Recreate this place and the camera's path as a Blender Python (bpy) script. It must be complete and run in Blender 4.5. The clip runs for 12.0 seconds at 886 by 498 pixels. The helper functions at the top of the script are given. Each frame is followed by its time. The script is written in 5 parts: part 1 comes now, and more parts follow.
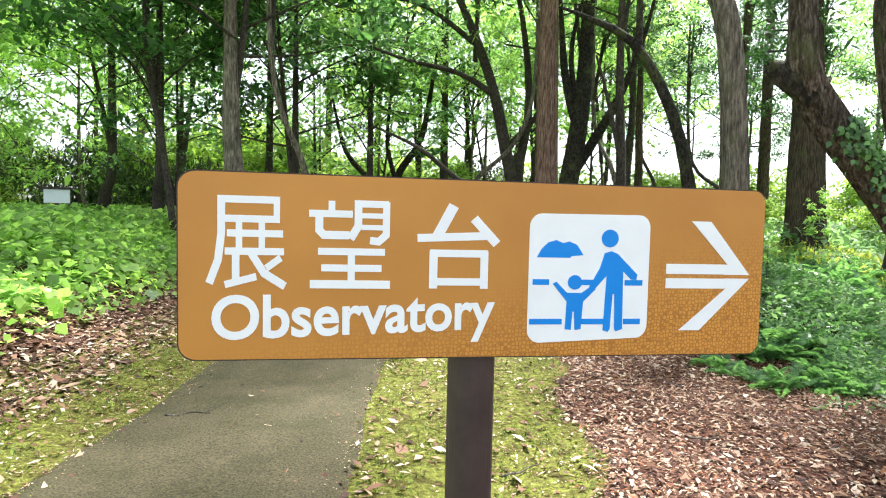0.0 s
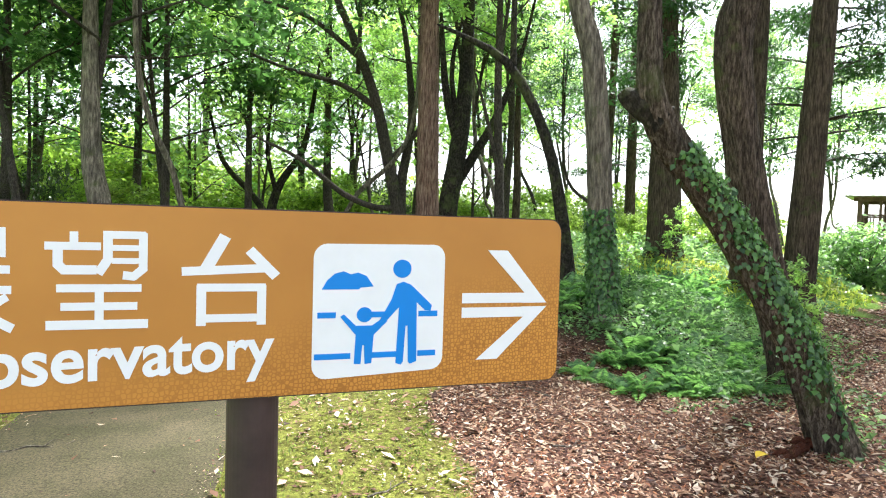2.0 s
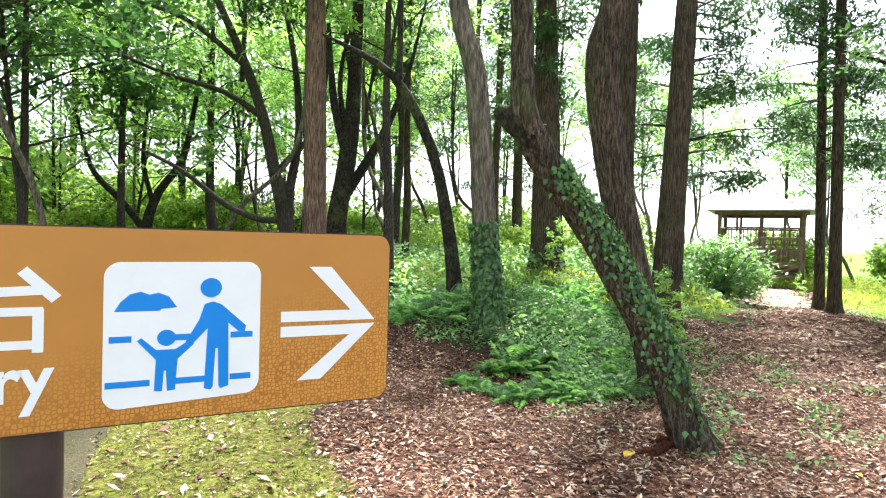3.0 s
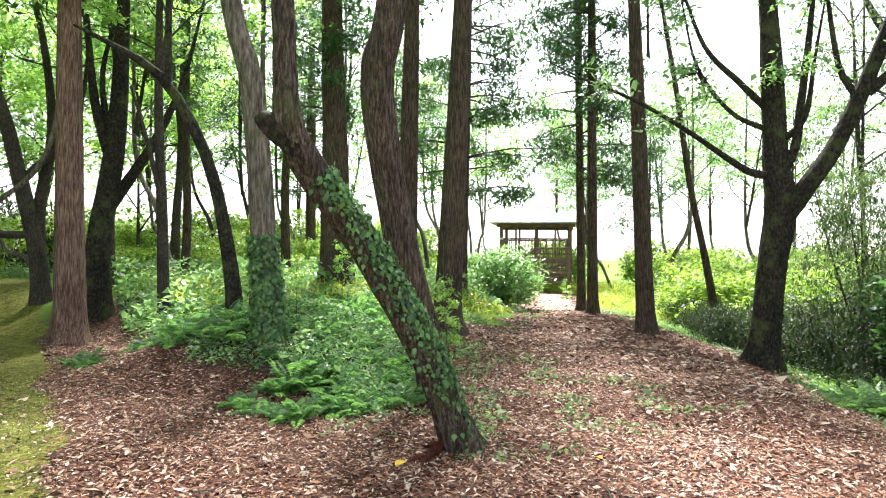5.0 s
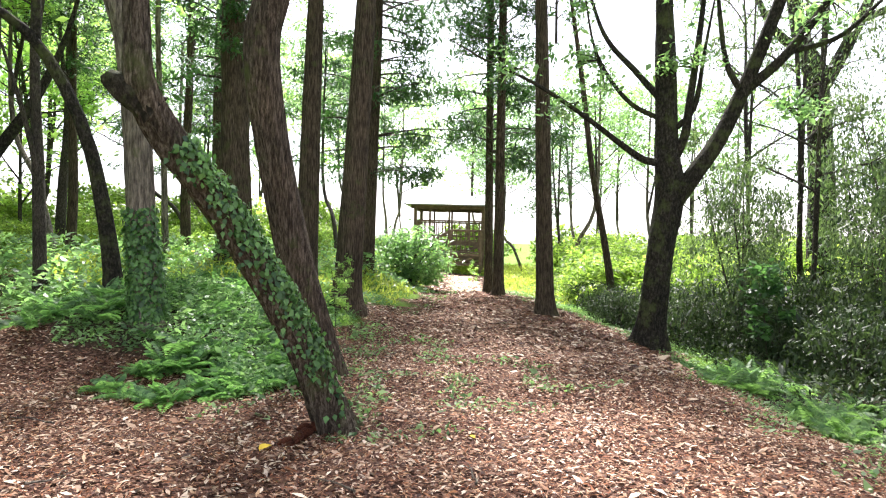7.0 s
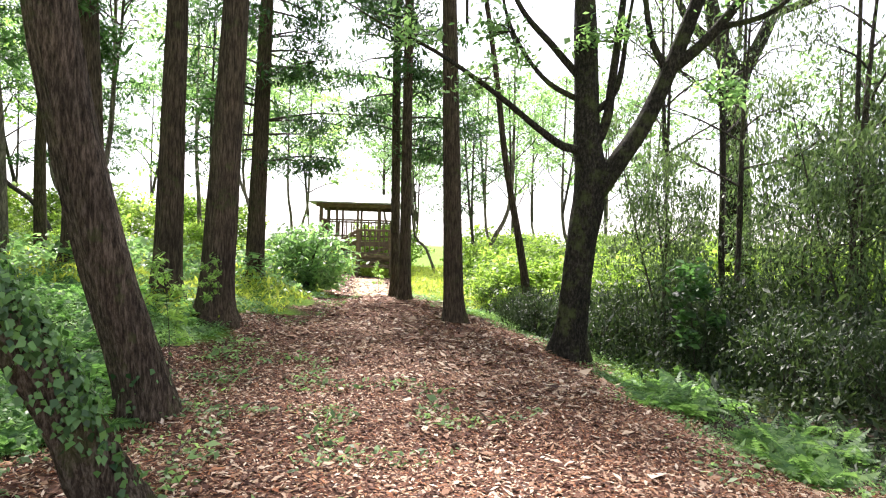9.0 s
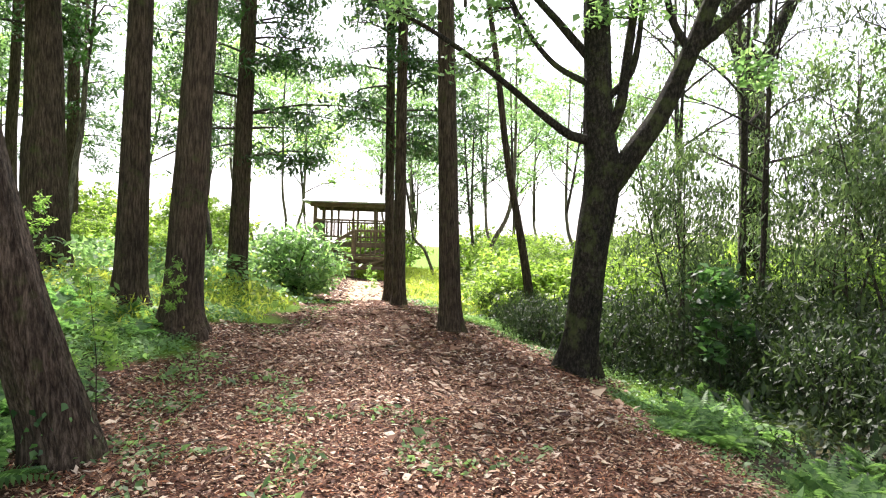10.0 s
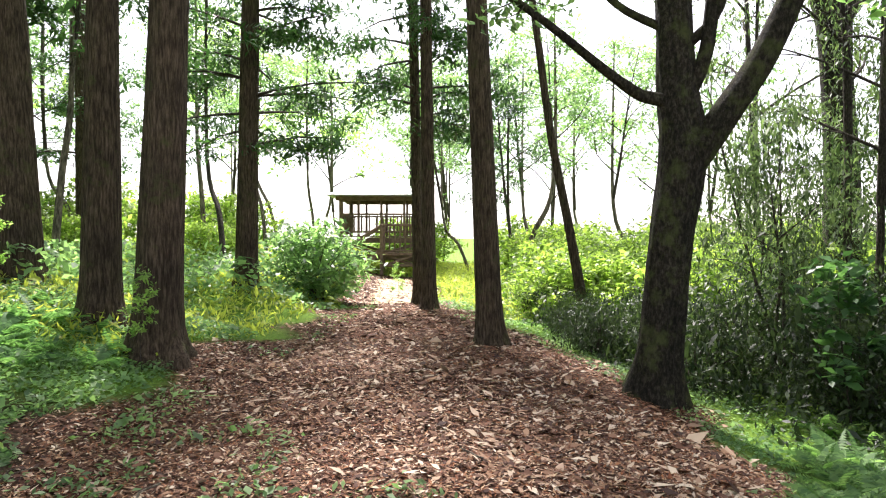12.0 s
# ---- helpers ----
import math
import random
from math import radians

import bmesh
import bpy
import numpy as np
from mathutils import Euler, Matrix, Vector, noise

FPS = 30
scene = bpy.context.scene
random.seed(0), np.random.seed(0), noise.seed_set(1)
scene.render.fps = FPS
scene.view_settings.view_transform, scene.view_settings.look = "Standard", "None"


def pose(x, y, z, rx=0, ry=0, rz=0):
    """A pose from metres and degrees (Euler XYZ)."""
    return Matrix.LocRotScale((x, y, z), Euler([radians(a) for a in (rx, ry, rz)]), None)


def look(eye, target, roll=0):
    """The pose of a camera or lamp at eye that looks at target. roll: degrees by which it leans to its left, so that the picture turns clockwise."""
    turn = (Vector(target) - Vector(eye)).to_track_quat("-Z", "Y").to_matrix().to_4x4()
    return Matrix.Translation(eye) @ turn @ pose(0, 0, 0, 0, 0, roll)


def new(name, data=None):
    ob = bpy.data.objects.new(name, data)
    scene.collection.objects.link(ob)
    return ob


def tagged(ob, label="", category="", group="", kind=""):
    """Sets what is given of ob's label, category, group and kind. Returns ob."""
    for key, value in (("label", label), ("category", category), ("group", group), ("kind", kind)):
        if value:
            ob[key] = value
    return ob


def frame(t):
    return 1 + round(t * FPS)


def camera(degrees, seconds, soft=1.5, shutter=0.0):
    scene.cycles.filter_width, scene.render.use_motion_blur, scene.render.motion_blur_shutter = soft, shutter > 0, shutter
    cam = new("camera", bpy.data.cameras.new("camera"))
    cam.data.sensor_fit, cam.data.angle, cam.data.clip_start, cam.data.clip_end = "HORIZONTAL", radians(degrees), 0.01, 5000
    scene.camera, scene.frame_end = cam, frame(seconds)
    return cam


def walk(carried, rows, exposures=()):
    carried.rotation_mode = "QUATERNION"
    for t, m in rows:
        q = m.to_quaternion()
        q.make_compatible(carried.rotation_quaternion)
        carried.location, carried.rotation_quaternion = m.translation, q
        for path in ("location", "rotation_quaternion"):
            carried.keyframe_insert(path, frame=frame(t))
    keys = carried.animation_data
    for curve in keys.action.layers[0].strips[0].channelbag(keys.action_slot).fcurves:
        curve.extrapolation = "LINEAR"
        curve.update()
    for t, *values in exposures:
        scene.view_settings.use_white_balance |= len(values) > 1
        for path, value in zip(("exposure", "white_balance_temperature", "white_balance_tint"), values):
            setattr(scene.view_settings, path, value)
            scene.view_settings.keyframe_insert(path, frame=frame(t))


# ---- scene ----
cam = camera(70.0, 12.0, soft=1.1)
PATH = [
    (0, -0.051, -0.063, 1.500, 86.36, -1.24, -1.28),
    (0.5, -0.047, -0.029, 1.500, 86.52, -0.76, -1.88),
    (1, -0.025, -0.033, 1.507, 86.97, -0.84, -3.64),
    (1.5, 0.009, -0.051, 1.522, 87.02, -1.38, -7.16),
    (2, 0.076, -0.042, 1.525, 87.69, -1.70, -11.37),
    (2.5, 0.131, -0.044, 1.533, 88.33, -1.70, -16.29),
    (4.5, 0.330, -0.084, 1.528, 90.71, -0.73, -34.05),
    (5, 0.410, -0.085, 1.526, 90.60, -0.60, -38.87),
    (5.5, 0.441, -0.113, 1.521, 90.67, -0.34, -42.96),
    (6, 0.492, -0.166, 1.527, 90.56, 1.10, -44.96),
    (6.5, 0.594, -0.215, 1.526, 90.67, -1.07, -45.29),
    (7, 0.742, -0.225, 1.503, 89.09, -1.60, -45.98),
    (7.5, 0.950, -0.119, 1.492, 88.03, -0.61, -48.82),
    (9.5, 2.525, 0.781, 1.420, 89.81, -1.86, -53.80),
    (10, 2.924, 1.036, 1.441, 89.60, -1.62, -53.30),
    (10.5, 3.282, 1.310, 1.437, 89.32, -1.10, -52.51),
    (11, 3.637, 1.597, 1.454, 89.13, -0.68, -51.79),
    (11.5, 4.001, 1.848, 1.477, 88.89, -0.24, -50.94),
    (12, 4.277, 2.068, 1.489, 88.83, 0.01, -50.20),
]
walk(cam, [(t, pose(x, y, z, rx, ry, rz)) for t, x, y, z, rx, ry, rz in PATH],
     exposures=[(0.0, 2.1, 6150, 11), (2.5, 2.15, 6150, 12), (5.0, 2.12, 6250, 15), (7.0, 2.0, 6300, 17), (9.5, 1.81, 6450, 19), (12.0, 1.81, 6500, 18)])

# ---- light ----
world = bpy.data.worlds.new("overcast_sky")
scene.world = world
world.use_nodes = True
wn, wl = world.node_tree.nodes, world.node_tree.links
sky = wn.new("ShaderNodeTexSky")
sky.sky_type, sky.sun_disc = "NISHITA", False
sky.sun_elevation, sky.sun_rotation = radians(56), radians(38)
sky.air_density, sky.dust_density, sky.ozone_density = 1.0, 1.6, 0.8
soften = wn.new("ShaderNodeHueSaturation")
soften.inputs["Saturation"].default_value = 0.3
wl.new(sky.outputs[0], soften.inputs["Color"])
wl.new(soften.outputs[0], wn["Background"].inputs["Color"])
wn["Background"].inputs["Strength"].default_value = 0.11
sun_data = bpy.data.lights.new("sun", "SUN")
sun_data.energy, sun_data.angle, sun_data.color = 4.3, radians(8), (1.0, 0.96, 0.9)
sun = new("sun", sun_data)
sun.matrix_world = look((0, 0, 30), (-math.sin(radians(38)) * 10, -math.cos(radians(38)) * 10, 30 - 14.8))


# ---- materials ----
def material(name, rough=0.8, spec=0.3, metal=0.0):
    m = bpy.data.materials.new(name)
    m.use_nodes = True
    b = m.node_tree.nodes["Principled BSDF"]
    b.inputs["Roughness"].default_value = rough
    b.inputs["Specular IOR Level"].default_value = spec
    b.inputs["Metallic"].default_value = metal
    return m, m.node_tree.nodes, m.node_tree.links, b


def ramp(nodes, links, source, stops):
    r = nodes.new("ShaderNodeValToRGB")
    while len(r.color_ramp.elements) < len(stops):
        r.color_ramp.elements.new(0.5)
    for e, (p, c) in zip(r.color_ramp.elements, stops):
        e.position, e.color = p, (*c, 1)
    links.new(source, r.inputs[0])
    return r.outputs[0]


def noise_at(nodes, links, vec, scale, detail=5.0, rough=0.6, stretch=None):
    if stretch:
        mp = nodes.new("ShaderNodeMapping")
        mp.inputs["Scale"].default_value = stretch
        links.new(vec, mp.inputs["Vector"])
        vec = mp.outputs[0]
    n = nodes.new("ShaderNodeTexNoise")
    n.inputs["Scale"].default_value, n.inputs["Detail"].default_value, n.inputs["Roughness"].default_value = scale, detail, rough
    links.new(vec, n.inputs["Vector"])
    return n.outputs["Fac"]


def mixed(nodes, links, fac, a, b, mode="MIX"):
    m = nodes.new("ShaderNodeMix")
    m.data_type, m.blend_type = "RGBA", mode
    for slot, val in ((0, fac), (6, a), (7, b)):
        if isinstance(val, (tuple, float, int)):
            m.inputs[slot].default_value = (*val, 1) if isinstance(val, tuple) else val
        else:
            links.new(val, m.inputs[slot])
    return m.outputs[2]


def bumped(nodes, links, bsdf, height, strength, distance):
    b = nodes.new("ShaderNodeBump")
    b.inputs["Strength"].default_value, b.inputs["Distance"].default_value = strength, distance
    links.new(height, b.inputs["Height"])
    links.new(b.outputs[0], bsdf.inputs["Normal"])


def bark_material(name, dark, mid, light, moss=0.0, stretch=(9, 9, 1.0)):
    m, n, l, b = material(name, 0.9, 0.2)
    pos = n.new("ShaderNodeTexCoord").outputs["Object"]
    fine = noise_at(n, l, pos, 9.0, 9.0, 0.72, stretch)
    broad = noise_at(n, l, pos, 1.6, 3.0)
    col = ramp(n, l, fine, [(0.36, dark), (0.49, mid), (0.64, light)])
    tone = ramp(n, l, broad, [(0.3, (0.62, 0.62, 0.62)), (0.7, (1.15, 1.1, 1.05))])
    col = mixed(n, l, 1.0, col, tone, "MULTIPLY")
    if moss:
        patch = noise_at(n, l, pos, 3.0, 6.0, 0.7)
        fac = ramp(n, l, patch, [(0.62 - moss, (0, 0, 0)), (0.78 - moss * 0.6, (1, 1, 1))])
        col = mixed(n, l, fac, col, (0.09, 0.11, 0.035))
    l.new(col, b.inputs["Base Color"])
    bumped(n, l, b, fine, 1.0, 0.05)
    return m


def leaf_material(name, low, high, through_light=0.45, gloss=0.45):
    m, n, l, b = material(name, gloss, 0.4)
    geo = n.new("ShaderNodeNewGeometry")
    col = ramp(n, l, geo.outputs["Random Per Island"], [(0.0, low), (0.75, high), (1.0, tuple(min(1, c * 1.25) for c in high))])
    pos = n.new("ShaderNodeTexCoord").outputs["Object"]
    broad = ramp(n, l, noise_at(n, l, pos, 0.8, 3.0), [(0.3, (0.7, 0.75, 0.7)), (0.7, (1.2, 1.15, 1.0))])
    col = mixed(n, l, 1.0, col, broad, "MULTIPLY")
    l.new(col, b.inputs["Base Color"])
    tr = n.new("ShaderNodeBsdfTranslucent")
    bright = mixed(n, l, 1.0, col, (1.75, 1.85, 1.15), "MULTIPLY")
    l.new(bright, tr.inputs["Color"])
    mx = n.new("ShaderNodeMixShader")
    mx.inputs[0].default_value = through_light
    l.new(b.outputs[0], mx.inputs[1])
    l.new(tr.outputs[0], mx.inputs[2])
    l.new(mx.outputs[0], n["Material Output"].inputs["Surface"])
    return m


def plain_material(name, colour, rough=0.7, spec=0.3, vary=0.15, scale=6.0, bump=0.0):
    m, n, l, b = material(name, rough, spec)
    pos = n.new("ShaderNodeTexCoord").outputs["Object"]
    lo, hi = tuple(c * (1 - vary) for c in colour), tuple(min(1, c * (1 + vary)) for c in colour)
    fac = noise_at(n, l, pos, scale, 6.0, 0.65)
    l.new(ramp(n, l, fac, [(0.3, lo), (0.7, hi)]), b.inputs["Base Color"])
    if bump:
        bumped(n, l, b, noise_at(n, l, pos, scale * 8, 4.0), bump, 0.004)
    return m


def litter_material(name, colours):
    m, n, l, b = material(name, 0.75, 0.3)
    geo = n.new("ShaderNodeNewGeometry")
    k = len(colours)
    col = ramp(n, l, geo.outputs["Random Per Island"], [(i / (k - 1), c) for i, c in enumerate(colours)])
    l.new(col, b.inputs["Base Color"])
    return m


M_CEDAR = bark_material("cedar_bark", (0.026, 0.019, 0.013), (0.076, 0.057, 0.039), (0.18, 0.14, 0.1), 0.06, (5, 5, 0.6))
M_CEDAR_RED = bark_material("red_cedar_bark", (0.05, 0.03, 0.024), (0.19, 0.115, 0.085), (0.4, 0.29, 0.22), 0.0, (6, 6, 0.45))
M_OAK = bark_material("mossy_bark", (0.01, 0.009, 0.007), (0.027, 0.024, 0.018), (0.085, 0.076, 0.058), 0.12, (3.5, 3.5, 1.8))
M_MOSSY = bark_material("lean_mossy_bark", (0.022, 0.017, 0.012), (0.085, 0.066, 0.047), (0.27, 0.23, 0.175), 0.1, (5, 5, 1.3))
M_GREY = bark_material("grey_bark", (0.06, 0.05, 0.04), (0.17, 0.15, 0.12), (0.38, 0.34, 0.27), 0.04, (3, 3, 0.5))
M_BROWN = bark_material("rough_brown_bark", (0.018, 0.014, 0.01), (0.08, 0.061, 0.044), (0.23, 0.185, 0.14), 0.04, (5, 5, 0.8))
M_TWIG = bark_material("dark_twig_bark", (0.03, 0.025, 0.02), (0.07, 0.06, 0.05), (0.15, 0.13, 0.11), 0.05, (6, 6, 1.6))
L_DARK = leaf_material("dark_leaves", (0.025, 0.07, 0.028), (0.09, 0.19, 0.075), 0.5, 0.36)
# leaf colour darkened to hold the shade of the undergrowth
L_SHADE = leaf_material("drooping_shaded_leaves", (0.01, 0.022, 0.01), (0.05, 0.078, 0.036), 0.36, 0.5)
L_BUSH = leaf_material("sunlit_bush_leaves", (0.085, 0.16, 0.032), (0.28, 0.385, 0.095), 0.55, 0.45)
L_TALL = leaf_material("mixed_shrub_leaves", (0.022, 0.045, 0.022), (0.12, 0.175, 0.088), 0.45, 0.45)
L_MID = leaf_material("mid_green_leaves", (0.075, 0.15, 0.075), (0.22, 0.35, 0.18), 0.55, 0.38)
L_LIGHT = leaf_material("light_green_leaves", (0.13, 0.245, 0.08), (0.36, 0.51, 0.19), 0.6, 0.4)
L_CEDAR = leaf_material("cedar_needles", (0.02, 0.055, 0.02), (0.05, 0.12, 0.04), 0.3)
L_FERN = leaf_material("fern_fronds", (0.045, 0.115, 0.045), (0.165, 0.31, 0.125), 0.45, 0.35)
L_FERN_LIGHT = leaf_material("light_fern_fronds", (0.085, 0.18, 0.07), (0.2, 0.33, 0.13), 0.5)
L_IVY = leaf_material("ivy_leaves", (0.015, 0.055, 0.018), (0.12, 0.25, 0.08), 0.25, 0.36)
# meadow colour raised to look sunlit where shrubs block the sun
L_GRASS = leaf_material("sunlit_grass_blades", (0.19, 0.25, 0.055), (0.4, 0.44, 0.1), 0.5)
L_MOSS = leaf_material("moss_sprigs", (0.07, 0.1, 0.02), (0.2, 0.26, 0.05), 0.2, 0.8)
M_LITTER = litter_material("dry_leaves", [(0.035, 0.016, 0.012), (0.1, 0.044, 0.027), (0.18, 0.09, 0.052), (0.3, 0.17, 0.1), (0.47, 0.34, 0.24), (0.62, 0.52, 0.4)])
M_CHIP = litter_material("bark_chips", [(0.038, 0.011, 0.005), (0.12, 0.036, 0.015), (0.22, 0.074, 0.028), (0.31, 0.13, 0.055), (0.53, 0.36, 0.22)])
M_PALE = litter_material("pale_dry_leaves", [(0.3, 0.2, 0.13), (0.5, 0.38, 0.27), (0.68, 0.58, 0.46)])
M_ROTTEN = bark_material("rotten_red_wood", (0.035, 0.01, 0.005), (0.12, 0.034, 0.016), (0.24, 0.085, 0.04), 0.0, (14, 14, 14))
M_YELLOW = plain_material("fallen_yellow_leaf", (0.6, 0.42, 0.03))


# ---- shape helpers ----
def mesh_from(name, verts, quads, mats, mat_index=None, smooth=False, tris=None):
    me = bpy.data.meshes.new(name)
    faces = np.asarray(quads, dtype=np.int32)
    me.vertices.add(len(verts))
    me.vertices.foreach_set("co", np.asarray(verts, dtype=np.float32).ravel())
    k = faces.shape[1]
    me.loops.add(faces.size)
    me.loops.foreach_set("vertex_index", faces.ravel())
    me.polygons.add(len(faces))
    me.polygons.foreach_set("loop_start", np.arange(0, faces.size, k, dtype=np.int32))
    me.polygons.foreach_set("loop_total", np.full(len(faces), k, dtype=np.int32))
    if smooth:
        me.polygons.foreach_set("use_smooth", np.ones(len(faces), dtype=bool))
    for m in mats if isinstance(mats, (list, tuple)) else [mats]:
        me.materials.append(m)
    me.update(calc_edges=True)
    return me


def thing(name, label, category, at=(0, 0, 0), group="", turn=0.0):
    e = new(name)
    e.empty_display_size = 0.2
    e.matrix_basis = pose(*at, 0, 0, turn)
    return tagged(e, label, category, group)


def part_mesh(name, me, parent, label="", kind=""):
    ob = new(name, me)
    ob.parent = parent
    return tagged(ob, label, kind=kind)


def part(name, bm, mat, parent, label="", smooth=False, kind=""):
    me = bpy.data.meshes.new(name)
    bm.normal_update()
    bm.to_mesh(me)
    bm.free()
    if smooth:
        for p in me.polygons:
            p.use_smooth = True
    for m in mat if isinstance(mat, (list, tuple)) else [mat]:
        me.materials.append(m)
    ob = new(name, me)
    ob.parent = parent
    return tagged(ob, label, kind=kind)


def spline(points, step=0.25):
    """Catmull-Rom through rows of x, y, z, radius."""
    p = np.array(points, float)
    p = np.vstack([2 * p[0] - p[1], p, 2 * p[-1] - p[-2]])
    out = []
    for i in range(1, len(p) - 2):
        a, b, c, d = p[i - 1:i + 3]
        n = max(2, int(np.linalg.norm(c[:3] - b[:3]) / step))
        for t in np.arange(n) / n:
            out.append(0.5 * (2 * b + (c - a) * t + (2 * a - 5 * b + 4 * c - d) * t * t + (3 * b - a - 3 * c + d) * t ** 3))
    out.append(p[-2])
    return np.array(out)


def tube(points, sides=12, step=0.25, rough=0.0, ridges=0, seed=0, flare=0.0):
    """Vertices and quads of a tapering limb along points of x, y, z, radius, with bark ridges."""
    s = spline(points, step)
    rng = np.random.default_rng(seed)
    n = len(s)
    d = np.gradient(s[:, :3], axis=0)
    d /= np.linalg.norm(d, axis=1)[:, None]
    ref = np.array([1.0, 0.0, 0.0]) if abs(d[0, 0]) < 0.8 else np.array([0.0, 1.0, 0.0])
    us, vs = [], []
    u = np.cross(d[0], ref)
    for i in range(n):
        u = u - d[i] * (u @ d[i])
        u /= np.linalg.norm(u)
        us.append(u)
        vs.append(np.cross(d[i], u))
    us, vs = np.array(us), np.array(vs)
    a = np.arange(sides) / sides * 2 * np.pi
    r = np.repeat(s[:, 3:4], sides, 1)
    low = rng.normal(0, 1, (n, sides))
    for _ in range(3):
        low = (low + np.roll(low, 1, 1) + np.roll(low, -1, 1)) / 3
        low[1:-1] = (low[:-2] + low[1:-1] + low[2:]) / 3
    r = r * (1 + rough * 2.0 * low)
    if ridges:
        col = rng.normal(0, 1, sides)
        walkv = np.cumsum(rng.normal(0, 0.35, (n, sides)), 0)
        r = r * (1 + ridges * np.tanh(col[None] + walkv - walkv.mean(0)) )
    if flare:
        g = np.exp(-np.arange(n) * step / 0.22)[:, None]
        lobes = 0.6 + 0.4 * np.cos(a * 5 + rng.uniform(0, 6))[None]
        r = r * (1 + flare * g * lobes)
    v = s[:, None, :3] + r[:, :, None] * (np.cos(a)[None, :, None] * us[:, None] + np.sin(a)[None, :, None] * vs[:, None])
    i, j = np.meshgrid(np.arange(n - 1), np.arange(sides), indexing="ij")
    k = (j + 1) % sides
    q = np.stack([i * sides + j, i * sides + k, (i + 1) * sides + k, (i + 1) * sides + j], -1).reshape(-1, 4)
    return v.reshape(-1, 3), q


def joined(pieces):
    vs, qs, o = [], [], 0
    for v, q in pieces:
        vs.append(v)
        qs.append(q + o)
        o += len(v)
    return np.vstack(vs), np.vstack(qs)


def leaf_cloud(centres, size, rng, droop=0.3, aspect=0.5, jitter=0.35):
    """One diamond leaf at every centre, turned at random, as arrays."""
    n = len(centres)
    az = rng.uniform(0, 2 * np.pi, n)
    el = rng.normal(-droop, 0.45, n)
    d = np.stack([np.cos(az) * np.cos(el), np.sin(az) * np.cos(el), np.sin(el)], 1)
    up = rng.normal(0, 0.45, (n, 3)) + (0, 0, 1)
    s = np.cross(d, up)
    s /= np.linalg.norm(s, axis=1)[:, None] + 1e-9
    nrm = np.cross(s, d)
    L = (size * rng.lognormal(0, jitter, n))[:, None]
    W = L * aspect * 0.5
    a = centres - d * L * 0.5
    b = centres + s * W - d * L * 0.05 + nrm * W * 0.25
    c = centres + d * L * 0.5
    e = centres - s * W - d * L * 0.05 + nrm * W * 0.25
    v = np.stack([a, b, c, e], 1).reshape(-1, 3)
    q = np.arange(4 * n, dtype=np.int32).reshape(-1, 4)
    return v, q


def clumps(rng, centre, radii, count, per, spread, flat=0.6, shell=0.5):
    """Leaf places gathered in clumps through an egg-shaped crown, thinner inside."""
    d = rng.normal(0, 1, (count, 3))
    d /= np.linalg.norm(d, axis=1)[:, None]
    r = rng.uniform(shell ** 3, 1, count) ** (1 / 3)
    c = np.array(centre) + d * r[:, None] * np.array(radii) * rng.uniform(0.8, 1.15, (count, 1))
    p = np.repeat(c, per, 0)
    p = p + rng.normal(0, 1, p.shape) * spread * np.array([1, 1, flat])
    return p, c


# ---- ground ----
def sm(x):
    x = np.clip(x, 0, 1)
    return x * x * (3 - 2 * x)


def ground_height(x, y):
    x, y = np.asarray(x, float), np.asarray(y, float)
    v = -0.62 * x + 0.78 * y
    u = 0.78 * x + 0.62 * y
    h = 0.62 * sm((v - 0.9) / 3.5) * sm((u - 5.8) / 2.2) * (1 - sm((v - 4.2) / 2.0) * (1 - sm((u - 9.4) / 3)))
    h = h + 0.12 * sm((u - 7) / 5) * sm((v + 2.5) / 2) * (1 - sm((u - 15) / 6))
    h = h - 0.35 * sm((-v - 1.8) / 2.6) * sm((u - 4) / 4)
    h = h + 0.9 * sm((-x - 3.0) / 2.6) * sm((y - 0.5) / 3)
    h = h + 0.03 * np.sin(x * 1.3 + 0.7) * np.cos(y * 1.1) + 0.012 * np.sin(x * 3.7 + y * 2.9)
    h = h - 0.05 * (1 - sm(np.abs(x + 1.4) / 1.4)) * sm((9 - y) / 4)
    return h


def gh(x, y):
    return float(ground_height(x, y))


def path_offset(x, y):
    """How far a place lies outside the chip path (negative inside)."""
    pts = [(-1.0, -3.0, 2.5), (2.0, 0.3, 2.6), (5.2, 2.6, 2.1), (8.3, 5.6, 2.3), (11.0, 8.3, 1.6), (13.4, 10.9, 0.8), (15.8, 13.6, 0.9), (19.5, 17.0, 1.0)]
    best = np.full(np.shape(x), 1e9)
    for (ax, ay, aw), (bx, by, bw) in zip(pts[:-1], pts[1:]):
        dx, dy = bx - ax, by - ay
        t = np.clip(((x - ax) * dx + (y - ay) * dy) / (dx * dx + dy * dy), 0, 1)
        d = np.hypot(x - ax - t * dx, y - ay - t * dy) - (aw + (bw - aw) * t)
        best = np.minimum(best, d)
    return best


